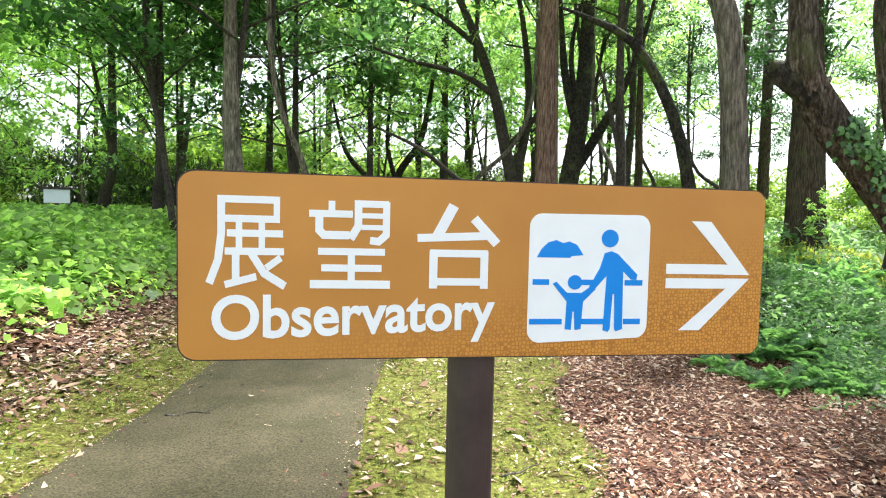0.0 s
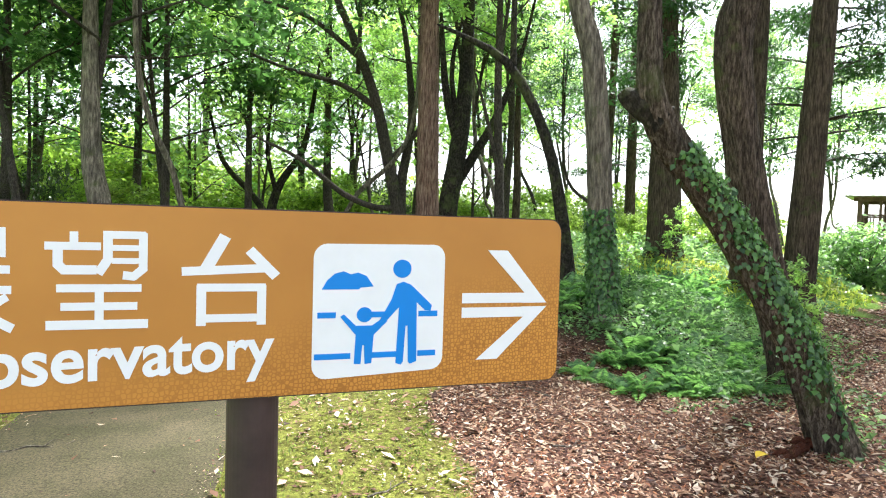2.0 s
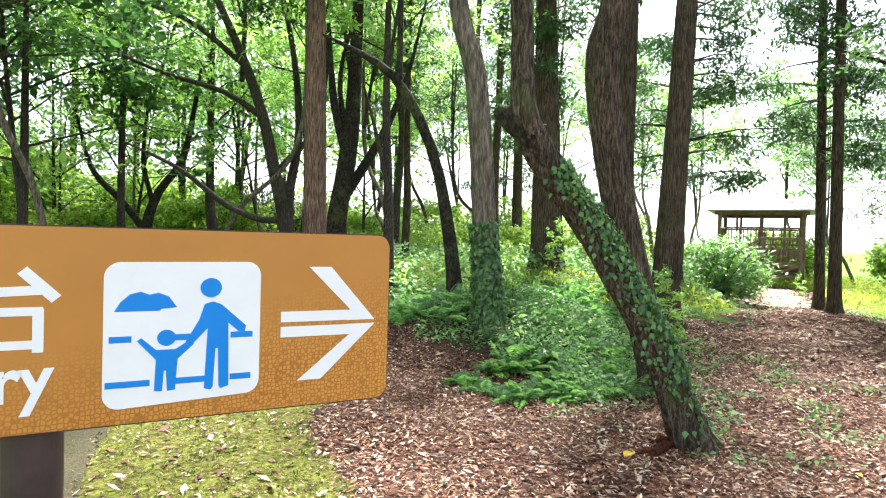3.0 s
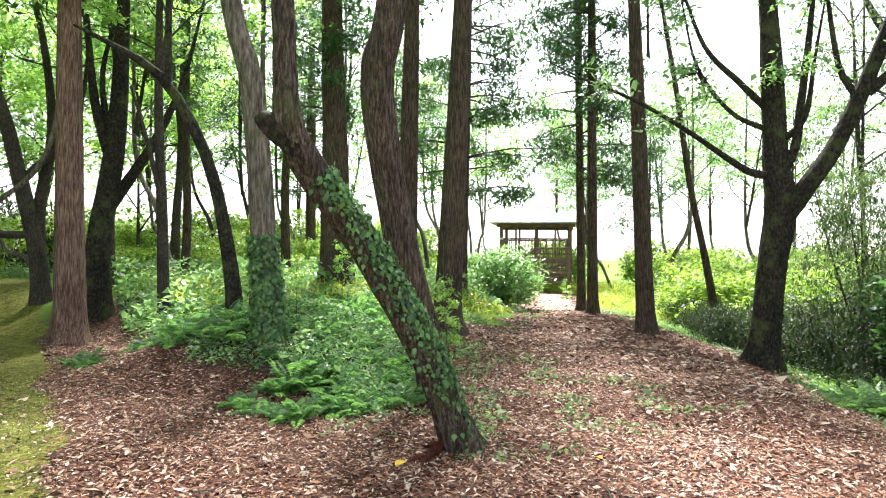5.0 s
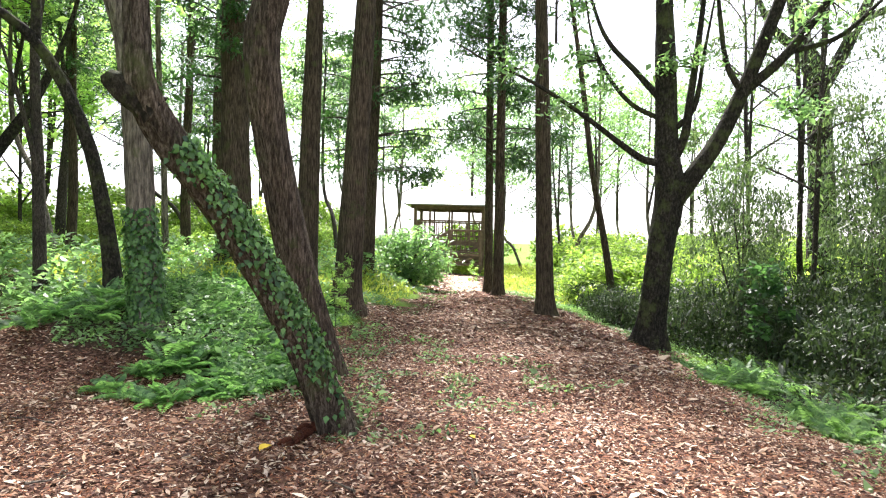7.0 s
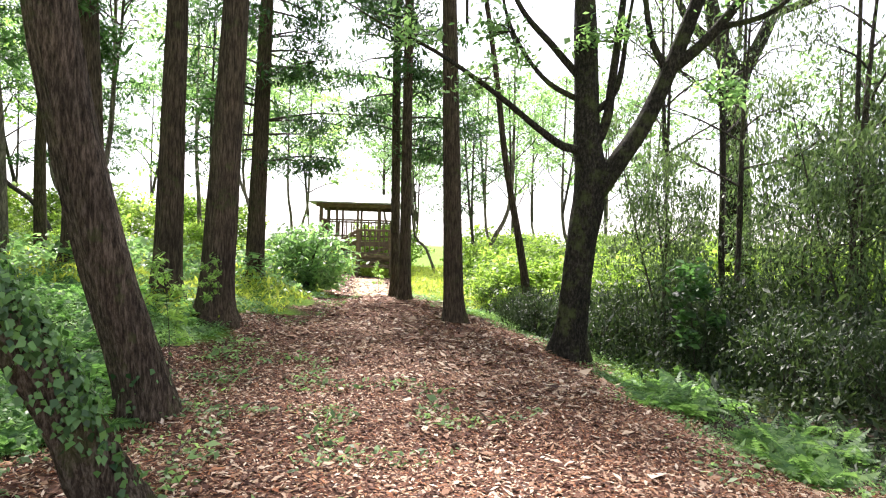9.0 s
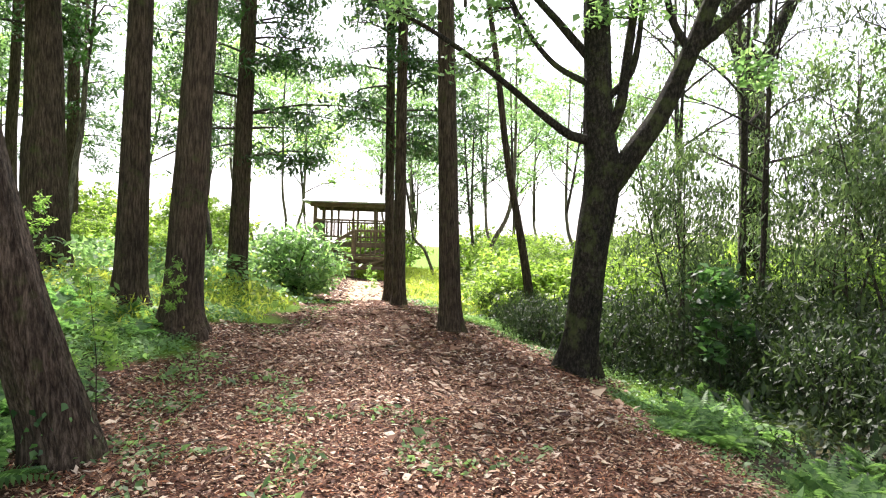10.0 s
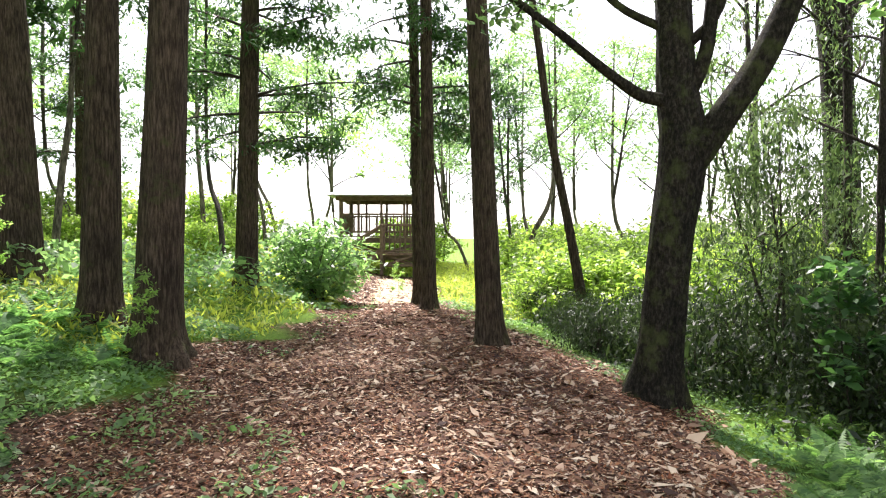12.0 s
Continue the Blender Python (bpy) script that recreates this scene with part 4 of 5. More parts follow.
def sprouts(x, y, r):
    edge = path_offset(x, y)
    patch = np.sin(x * 3.1 + 2 * np.sin(y * 2.3)) + np.sin(y * 4.7 + x) * 0.7
    return (edge < 0.9) & (edge > -0.5) & (patch + r.normal(0, 0.35, len(x)) > 0.9) & (zones(x, y)[0] < 0.5) & (np.hypot(x - 3.3, y - 1.2) > 1.2)


scatter("path_edge_sprouts", "small green seedlings growing through the dry leaves", L_MID, 60000, (3, 15, 0.5, 13), sprouts, 0.045, lift_plants(0.12), 36)
scatter("seedlings_by_trees", "green seedlings around the feet of the leaning trees", L_MID, 9000, (3.4, 7.0, 3.0, 7.4), lambda x, y, r: np.sin(x * 5 + 2 * np.sin(y * 4)) + r.normal(0, 0.4, len(x)) > 0.6, 0.05, lift_plants(0.13), 37)
scatter("bright_meadow", "yellow-green grass and herbs, sunlight put into their bright colour", L_GRASS, 190000, (4, 30, 8, 36), lambda x, y, r: off_path(0.4)(x, y, r) & (0.78 * x + 0.62 * y > 10.5), 0.10, lift_plants(0.35), 33, -0.6, 0.3)
scatter("bank_plants", "leafy green plants covering the bank", L_LIGHT, 120000, (-14, -3.6, 3, 20), lambda x, y, r: x < -4.1 + r.normal(0, 0.25, len(x)), 0.11, lift_plants(0.5), 34, 0.2, 0.75)
scatter("far_undergrowth", "green undergrowth beneath the far trees", L_MID, 90000, (-3, 12, 11, 34), lambda x, y, r: ((x < -3.4) | (x > 1.5 + 0.13 * y) | (y > 22)) & (0.78 * x + 0.62 * y < 26), 0.12, lift_plants(0.7), 35, 0.1, 0.5)


# ---- shrubs ----
def shrub_meshes(seed, radii, count, per, size, mat, stems=9, droop=0.3, aspect=0.4, spread=0.14):
    rng = np.random.default_rng(seed)
    p, c = clumps(rng, (0, 0, radii[2] * 0.95), radii, count, per, spread, 0.6, 0.35)
    p = p[p[:, 2] > 0.03]
    v, q = leaf_cloud(p, size, rng, droop, aspect)
    leaves = mesh_from("leaves", v, q, mat)
    ends = c[rng.choice(len(c), min(len(c), stems * 3), replace=False)]
    ends = ends[ends[:, 2] > 0.3]
    sv, sq = joined([tube([(*(rng.normal(0, 0.12, 2)), -0.05, 0.02), (e[0] * 0.35, e[1] * 0.35, e[2] * 0.5, 0.014), (*e, 0.004)], 4, 0.4) for e in ends])
    return leaves, mesh_from("stems", sv, sq, M_TWIG, smooth=True)


def shrub(x, y, meshes, label, scale=1.0, turn=0.0, group="", sink=0.0):
    e = thing("shrub", label, "shrub", (x, y, gh(x, y) - sink), group, turn)
    e.scale = (scale, scale, scale)
    part_mesh("leaves", meshes[0], e, kind="stuff")
    part_mesh("stemwork", meshes[1], e, kind="stuff")
    return e


S_ROUND = shrub_meshes(41, (1.0, 1.0, 0.85), 120, 42, 0.14, L_MID, aspect=0.36, spread=0.2)
S_SHADED = [shrub_meshes(42 + i, (1.25, 1.15, 0.9), 100, 40, 0.105, L_SHADE, aspect=0.3, droop=0.8, spread=0.2) for i in range(3)]
def skeleton(rng, base, lean, height, limbs, reach, r0, low=0.2, droop=0.0):
    """A branching frame: a stem, limbs, boughs and twigs; gives the tubes and the places for leaves."""
    tubes, tips = [], []
    top = np.array([lean[0], lean[1], height])
    base = np.array(base, float)

    def along(t):
        p = base + (top - base) * t
        return p + np.array([math.sin(t * 5 + lean[0] * 3), math.cos(t * 4), 0]) * 0.03 * height * t
    tubes.append(tube([(*along(t), r0 * (1 - 0.8 * t)) for t in (0, 0.25, 0.5, 0.75, 1.0)], 6, 0.5))
    az = rng.uniform(0, 6.28)
    for i in range(limbs):
        t = low + (1 - low) * (i + rng.uniform(0, 0.8)) / limbs
        az += 2.4 + rng.normal(0, 0.4)
        st = along(min(t, 1))
        ln = reach * (1.15 - 0.6 * t) * rng.uniform(0.7, 1.2)
        el = rng.uniform(0.35, 0.95)
        d = np.array([math.cos(az) * math.cos(el), math.sin(az) * math.cos(el), math.sin(el)])
        m1, en = st + d * ln * 0.5 + rng.normal(0, 0.07 * ln, 3), st + d * ln + (0, 0, -droop * ln)
        r = r0 * 0.45 * (1.1 - 0.6 * t)
        tubes.append(tube([(*st, r), (*m1, r * 0.7), (*en, r * 0.3)], 5, 0.4))
        for _ in range(4):
            k = rng.uniform(0.3, 1.0)
            s2 = st * (1 - k) ** 2 + 2 * m1 * k * (1 - k) + en * k * k
            d2 = d + rng.normal(0, 0.6, 3)
            d2 /= np.linalg.norm(d2)
            l2 = ln * rng.uniform(0.3, 0.6)
            e2 = s2 + d2 * l2 + (0, 0, -droop * l2)
            m2 = (s2 + e2) / 2 + rng.normal(0, 0.08 * l2, 3)
            tubes.append(tube([(*s2, r * 0.45), (*m2, r * 0.3), (*e2, r * 0.12)], 4, 0.4))
            tips.append(e2)
            tips.append(m2 * 0.4 + e2 * 0.6 + rng.normal(0, 0.15 * l2, 3))
            for _ in range(2):
                k3 = rng.uniform(0.4, 1)
                s3 = s2 * (1 - k3) + e2 * k3
                e3 = s3 + (d2 + rng.normal(0, 0.7, 3)) * l2 * 0.4
                tubes.append(tube([(*s3, r * 0.2), (*e3, r * 0.07)], 3, 0.6))
                tips.append(e3)
    return tubes, np.array(tips)


def branching(seed, height, limbs, reach, mat, per, spray, size, r0=0.06, low=0.15, droop=0.1, flat=0.35, aspect=0.45, stems=1, base_z=0.0, leaf_droop=0.3):
    rng = np.random.default_rng(seed)
    tubes, tips = [], []
    for k in range(stems):
        off = rng.normal(0, 0.25, 2) if stems > 1 else (0, 0)
        ln = rng.normal(0, 0.09 * height, 2)
        t, p = skeleton(rng, (off[0], off[1], base_z), (off[0] + ln[0], off[1] + ln[1]), base_z + height * rng.uniform(0.75, 1.0), limbs, reach, r0, low, droop)
        tubes += t
        tips.append(p)
    tips = np.vstack(tips)
    c = np.repeat(tips, per, 0)
    c = c + rng.normal(0, spray, c.shape) * np.array([1, 1, flat])
    v, q = leaf_cloud(c, size, rng, leaf_droop, aspect)
    sv, sq = joined(tubes)
    return mesh_from("leaves", v, q, mat), mesh_from("stemwork", sv, sq, M_TWIG, smooth=True)


S_TALL = [branching(45 + i, 4.6, 9, 1.0, L_TALL, 15, 0.16, 0.088, 0.03, 0.36, 0.2, 0.8, 0.3, 3, 0.0, 0.9) for i in range(3)]
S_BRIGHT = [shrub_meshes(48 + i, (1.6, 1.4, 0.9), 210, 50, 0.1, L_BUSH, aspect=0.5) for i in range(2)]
shrub(12.56, 12.42, S_ROUND, "rounded glossy green shrub in front of the tower", 0.96, 20)
rng = np.random.default_rng(77)
# the first four are added as the dark shade below the bright shrubs
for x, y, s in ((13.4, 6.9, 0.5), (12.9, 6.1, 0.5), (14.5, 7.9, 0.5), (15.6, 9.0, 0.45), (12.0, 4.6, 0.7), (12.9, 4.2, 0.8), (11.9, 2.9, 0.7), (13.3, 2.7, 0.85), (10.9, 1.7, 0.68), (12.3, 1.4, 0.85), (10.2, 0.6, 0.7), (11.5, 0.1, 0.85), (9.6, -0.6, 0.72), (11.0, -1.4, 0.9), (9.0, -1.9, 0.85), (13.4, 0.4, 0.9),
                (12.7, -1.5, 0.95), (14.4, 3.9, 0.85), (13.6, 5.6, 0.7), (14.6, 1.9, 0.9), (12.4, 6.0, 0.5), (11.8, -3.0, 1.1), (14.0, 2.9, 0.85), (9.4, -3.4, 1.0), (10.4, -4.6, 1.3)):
    shrub(x, y, S_SHADED[int(rng.integers(3))], "dense leafy shrub beside the path, shade put into its dark leaf colour", s, rng.uniform(0, 360), "dark shrubs", 0.1)
for x, y, s in ((12.6, 3.6, 0.85), (13.9, 2.1, 0.95), (12.2, 0.9, 0.9), (13.6, 0.4, 1.05), (11.6, -0.6, 0.95), (15.2, 0.9, 1.1), (14.2, -1.2, 1.15), (12.3, -2.6, 1.1), (10.4, -2.2, 1.0), (16.4, 2.6, 1.1), (15.0, 4.4, 0.8)):
    shrub(x, y, S_TALL[int(rng.integers(3))], "tall thin-stemmed dark shrub with drooping leaves", s, rng.uniform(0, 360), "tall shrubs", 0.1)
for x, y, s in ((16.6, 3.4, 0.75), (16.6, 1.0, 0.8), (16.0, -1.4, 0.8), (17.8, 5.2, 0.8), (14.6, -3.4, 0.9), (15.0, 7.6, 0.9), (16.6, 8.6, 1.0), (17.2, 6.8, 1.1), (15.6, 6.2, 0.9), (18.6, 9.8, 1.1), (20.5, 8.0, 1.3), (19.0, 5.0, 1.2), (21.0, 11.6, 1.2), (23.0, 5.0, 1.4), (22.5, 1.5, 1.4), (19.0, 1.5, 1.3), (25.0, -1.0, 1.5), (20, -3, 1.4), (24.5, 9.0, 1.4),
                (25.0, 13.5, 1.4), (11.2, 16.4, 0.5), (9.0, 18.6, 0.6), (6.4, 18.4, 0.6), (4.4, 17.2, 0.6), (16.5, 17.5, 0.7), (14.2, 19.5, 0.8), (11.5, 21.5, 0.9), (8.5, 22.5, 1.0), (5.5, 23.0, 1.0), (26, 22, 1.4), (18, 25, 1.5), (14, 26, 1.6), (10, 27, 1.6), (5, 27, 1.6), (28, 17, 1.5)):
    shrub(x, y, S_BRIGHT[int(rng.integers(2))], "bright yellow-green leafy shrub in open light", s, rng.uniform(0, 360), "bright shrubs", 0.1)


# ---- woodland behind ----
def crown_set(seed, n, height, limbs, reach, mat, per, spray, size, **more):
    return [branching(seed + i, height, limbs, reach, mat, per, spray, size, 0.07, base_z=-height * 0.45, **more) for i in range(n)]


C_MID = crown_set(61, 3, 7.0, 14, 3.0, L_MID, 24, 0.24, 0.14, flat=0.3)
C_DARK = crown_set(65, 2, 7.4, 17, 3.0, L_DARK, 34, 0.28, 0.16, flat=0.35)
C_LIGHT = crown_set(68, 3, 7.0, 13, 3.0, L_LIGHT, 24, 0.24, 0.15, flat=0.3)
C_THIN = crown_set(74, 3, 6.6, 13, 2.3, L_MID, 16, 0.24, 0.14, flat=0.35)
C_SHADE = crown_set(78, 2, 5.6, 11, 1.8, L_TALL, 18, 0.2, 0.085, flat=0.7, leaf_droop=0.9, aspect=0.3)
C_CEDAR = crown_set(71, 2, 7.5, 18, 1.7, L_CEDAR, 34, 0.24, 0.13, flat=0.35, droop=0.5, aspect=0.28)


def wood_tree(x, y, r, kinds, zc, scale, label, seed, mat=M_TWIG, lean=(0, 0), trunk=None, limbs=()):
    rng = np.random.default_rng(seed)
    z = gh(x, y)
    lx, ly = lean
    f = max(0.35, 1 - 3.2 * scale / zc)
    pts = trunk or [(x, y, z, r * 1.15), (x + lx * 0.4 + rng.normal(0, 0.04), y + ly * 0.4, z + zc * f * 0.5, r), (x + lx, y + ly, z + zc * f, r * 0.8), (x + lx, y + ly, z + zc + 2.5, r * 0.3)]
    root = tree("woodland_tree", label, pts, mat, limbs, 14, 0.3, 0.05, 0.04, 0.3, seed)
    me, limbwork = kinds[seed % len(kinds)]
    for m, nm in ((me, "crown"), (limbwork, "limbwork")):
        ob = part_mesh(nm, m, root, kind="stuff")
        ob.matrix_basis = pose(lx, ly, zc, 0, 0, seed * 67 % 360) @ Matrix.Scale(scale, 4)
    return root


SETS = {"d": C_DARK, "m": C_MID, "l": C_LIGHT, "t": C_THIN, "c": C_CEDAR}
WHAT = {"d": "dark dense-leaved woodland tree on a slim trunk", "m": "green woodland tree with thin dark trunk", "l": "light green sunlit woodland tree", "t": "thin airy tree with sparse leaves", "c": "slim far conifer with drooping foliage"}
rng = np.random.default_rng(91)
wood_tree(-3.45, 12.1, 0.2, C_DARK, 6.6, 1.1, "rough grey-brown trunk in front of dark foliage", 100, M_GREY, (-0.4, 0.1))
LEFT = [(-6.2, 14.5, 5.0, 1.0, "d"), (-3.6, 16.0, 5.2, 1.1, "d"), (-1.6, 17.5, 4.6, 0.9, "l"), (-5.2, 19.5, 6.0, 1.3, "d"), (-9.0, 17.5, 5.0, 1.0, "l"), (-11.5, 14.5, 4.2, 1.0, "l"), (-8.6, 11.8, 5.2, 0.7, "l"), (-13.5, 18, 5.5, 1.3, "l"), (-9.0, 23, 6.0, 1.4, "m"), (-12, 27, 6.5, 1.6, "l"), (-17, 20, 5.5, 1.5, "l"),
        (0.6, 19.5, 5.6, 1.0, "t"), (-0.6, 24, 5.2, 1.2, "t"), (3.2, 20, 6.2, 1.0, "t"), (4.0, 24.5, 5.6, 1.1, "l"), (1.2, 28, 6.0, 1.4, "t"), (-4, 28, 7, 1.6, "t"), (6.8, 26.0, 6.4, 1.1, "l"), (9.0, 31, 6.4, 1.3, "l"), (-19, 13, 4.6, 1.3, "l"), (-16, 30, 7, 1.8, "m"), (4.5, 33, 7, 1.6, "t"), (-3, 36, 8, 2.0, "t"), (5.6, 18.2, 6.6, 0.9, "t"), (3.6, 16.2, 7.2, 0.9, "t")]
for i, (x, y, zc, s, kind) in enumerate(LEFT):
    wood_tree(x, y, 0.11 + 0.04 * rng.random(), SETS[kind], zc, s, WHAT[kind], 101 + i, M_TWIG, (rng.normal(0, 0.3), rng.normal(0, 0.3)))
for i, (x, y, sc) in enumerate(((-26, 22, 2.2), (-22, 27, 2.4), (-17, 24, 2.0), (-13, 23, 1.8), (-10, 26, 2.2), (-6, 25, 1.8), (-14, 30, 2.4), (-2.5, 27, 1.8), (0.5, 23, 1.4), (2.5, 26, 1.6), (-20, 18, 1.7), (-16, 15.5, 1.3), (-24, 15, 2.0), (-30, 18, 2.6), (-1, 32, 2.2), (3, 30, 2.0), (-9, 32, 2.6), (-5.0, 17.5, 1.0), (-8.0, 19.5, 1.3), (-3.0, 20.5, 1.2))):
    shrub(x, y, S_BRIGHT[i % 2] if i % 3 else S_SHADED[i % 3], "bushy undergrowth at the edge of the far wood", sc, 50 * i, "far undergrowth", 0.2)
RIGHT = [(10.2, 20.0, 6.0, 0.9, "c"), (13.0, 25.5, 6.6, 1.0, "t"), (16.0, 29.0, 6.0, 1.1, "c"), (14.5, 20.0, 6.4, 0.7, "t"), (25.5, 28, 6.5, 1.0, "t"), (20.5, 24.5, 7.0, 0.9, "t"), (23.5, 26.0, 6.6, 0.9, "t"), (27.5, 22, 6.5, 1.0, "t"), (18.5, 11.3, 5.2, 0.65, "t"),
         (24.0, 14.0, 6.0, 0.9, "t"), (30, 14, 6, 1.0, "t"), (28, 8, 5.6, 1.0, "t"), (22.5, 9.5, 5.2, 0.75, "t"), (7.0, 15.0, 7.4, 0.7, "t"), (30, 24, 6, 1.1, "m"), (9.2, 24.5, 7.0, 0.9, "c"), (26, 2, 5.4, 0.9, "t"), (34, 19, 6, 1.2, "m"), (21, 33, 7, 1.3, "m")]
for i, (x, y, zc, s, kind) in enumerate(RIGHT):
    wood_tree(x, y, 0.07, SETS[kind], zc, s, WHAT[kind], 200 + i, M_GREY if kind == "t" else M_TWIG, (rng.normal(0, 1.0), rng.normal(0, 1.0)))

for i, (x, y, zc, sc) in enumerate(((13.2, 1.4, 4.6, 0.9), (15.0, 3.4, 5.4, 0.9), (12.0, -1.2, 4.8, 0.9), (16.5, -1.0, 6.0, 1.1), (13.6, 3.0, 4.2, 0.8), (17.0, 4.6, 5.6, 1.0))):
    wood_tree(x, y, 0.06, C_SHADE, zc, sc, "slender shade tree with drooping dark leaves", 260 + i, M_TWIG, (rng.normal(0, 0.3), rng.normal(0, 0.3)))
MORE = [(12.2, 15.2, 5.0, 0.7, "c"), (8.4, 14.4, 6.0, 0.75, "t"), (4.6, 14.6, 6.0, 0.8, "t"), (0.2, 16.4, 6.2, 0.8, "l"), (-2.2, 13.2, 6.8, 0.8, "l"), (-5.0, 12.4, 6.6, 0.8, "d"), (6.2, 20.8, 5.6, 1.0, "l"), (-11.5, 15.5, 2.9, 0.9, "l"), (-14.5, 17.5, 3.0, 1.0, "l"), (-17.5, 22, 3.4, 1.2, "l"), (-11.0, 20.5, 3.2, 1.1, "l"), (-7.6, 16.4, 3.0, 0.8, "m"), (-20, 19, 3.4, 1.2, "l"), (20.6, 12.6, 4.8, 0.8, "c"),
        (24.6, 17.6, 5.2, 0.9, "t"), (27.0, 11.0, 5.2, 1.0, "t"), (17.0, 20.5, 5.6, 0.7, "t"), (29.0, 30.0, 6.4, 1.3, "l"), (33, 26, 6.4, 1.3, "m"), (24, 33, 6.4, 1.3, "l"), (12.0, 31, 6.4, 1.2, "m"), (-7.5, 9.5, 7.0, 0.8, "l"), (-10.5, 10.0, 6.0, 0.9, "l"), (1.6, 23.0, 5.0, 1.0, "l"), (-14.5, 10.5, 5.2, 1.0, "l"), (-4.2, 22.0, 3.2, 1.1, "m"), (-0.8, 21.0, 3.0, 0.8, "l"), (2.6, 18.6, 3.2, 0.6, "l"), (5.8, 22.2, 3.2, 0.9, "l")]
for i, (x, y, zc, sc, kind) in enumerate(MORE):
    wood_tree(x, y, 0.06, SETS[kind], zc, sc, WHAT[kind], 330 + i, M_GREY if kind in "tl" else M_TWIG, (rng.normal(0, 0.8), rng.normal(0, 0.8)))
# the arching tree, the forked dark tree and others that stand out
wood_tree(3.8, 8.8, 0.11, C_MID, 6.2, 0.55, "slender arching tree with ivy on its lower stem", 301, M_OAK, (-2.4, 0.6),
          [(3.8, 8.8, 0.4, 0.13), (3.72, 8.85, 1.3, 0.11), (3.5, 8.9, 2.5, 0.09), (3.2, 9.0, 3.33, 0.08), (2.8, 9.1, 3.95, 0.07), (2.3, 9.2, 4.25, 0.045), (1.8, 9.4, 4.5, 0.015)], [[(2.9, 9.08, 3.8, 0.05), (2.9, 9.1, 5.2, 0.04), (3.0, 9.2, 7.0, 0.02)]])
wood_tree(3.84, 12.6, 0.1, C_LIGHT, 6.4, 0.7, "thin straight dark stem with light leaves", 302, M_TWIG, (-0.1, 0.2), None, [[(3.83, 12.6, 2.2, 0.05), (3.5, 12.6, 3.6, 0.04), (3.2, 12.6, 4.6, 0.02)]])
wood_tree(3.0, 13.4, 0.2, C_DARK, 8.6, 0.7, "dark forked tree behind the reddish cedar", 303, M_OAK, (0.3, 0.2),
          [(2.9, 13.4, 0.1, 0.26), (2.85, 13.4, 1.6, 0.22), (3.05, 13.4, 3.0, 0.2), (3.2, 13.5, 4.4, 0.17), (3.3, 13.6, 8.0, 0.08)],
          [[(2.9, 13.4, 2.2, 0.13), (3.4, 13.4, 3.0, 0.11), (3.9, 13.4, 3.9, 0.09), (4.4, 13.4, 5.2, 0.05), (4.8, 13.4, 7, 0.02)], [(3.05, 13.4, 3.2, 0.1), (2.75, 13.4, 4.4, 0.08), (2.6, 13.4, 6, 0.04)], [(3.1, 13.4, 3.4, 0.08), (2.9, 13.5, 5, 0.05), (3.4, 13.5, 7, 0.02)]])
wood_tree(2.0, 15.2, 0.15, C_MID, 7.4, 0.9, "dark tree with many spreading arched limbs", 304, M_TWIG, (-1.2, 0.3),
          [(2.2, 15.2, 0.2, 0.2), (2.05, 15.2, 1.6, 0.16), (1.75, 15.2, 3.0, 0.14), (1.35, 15.2, 4.6, 0.12), (0.5, 15.2, 6.6, 0.08), (-0.6, 15.2, 8.6, 0.03)],
          [[(2.15, 15.2, 1.0, 0.13), (2.1, 15.3, 2.4, 0.12), (2.3, 15.3, 4.0, 0.1), (2.1, 15.3, 6.0, 0.07), (1.6, 15.3, 8.0, 0.03)],
           [(2.0, 15.2, 1.9, 0.09), (1.5, 15.1, 1.85, 0.08), (0.7, 15.0, 2.15, 0.07), (-0.3, 14.9, 2.9, 0.05), (-1.4, 14.9, 3.4, 0.02)],
           [(1.5, 15.2, 4.2, 0.08), (0.6, 15.1, 4.7, 0.06), (-0.8, 15.0, 5.0, 0.04), (-2.4, 14.9, 5.6, 0.015)],
           [(1.0, 15.2, 5.4, 0.07), (-0.2, 15.1, 6.2, 0.05), (-1.6, 15.0, 6.5, 0.02)],
           [(1.8, 15.2, 3.0, 0.08), (2.6, 15.1, 4.0, 0.06), (2.9, 15.1, 5.6, 0.04), (2.7, 15.1, 7.2, 0.015)]])
wood_tree(-1.2, 18.6, 0.13, C_MID, 6.6, 0.7, "low forked dark tree in the undergrowth", 305, M_OAK, (0, 0), [(-1.2, 18.6, 0.1, 0.16), (-1.2, 18.6, 1.6, 0.14), (-0.9, 18.6, 2.6, 0.11), (-0.3, 18.6, 3.6, 0.09), (0.1, 18.6, 6.0, 0.04)],
          [[(-1.2, 18.6, 1.5, 0.1), (-1.8, 18.6, 2.3, 0.09), (-2.5, 18.6, 3.1, 0.07), (-2.9, 18.6, 4.6, 0.03)], [(-1.05, 18.6, 2.3, 0.07), (-1.3, 18.6, 3.4, 0.06), (-1.2, 18.6, 5.0, 0.03)]])
wood_tree(14.0, 7.04, 0.12, C_CEDAR, 8.0, 0.5, "thin leaning dark stem beside the bright shrubs", 306, M_CEDAR, (-0.9, 1.2), [(14.0, 7.04, 0, 0.1), (13.86, 7.25, 1.5, 0.082), (13.62, 7.5, 3.2, 0.07), (13.5, 7.75, 5.2, 0.062), (13.2, 8.2, 8.5, 0.03)])
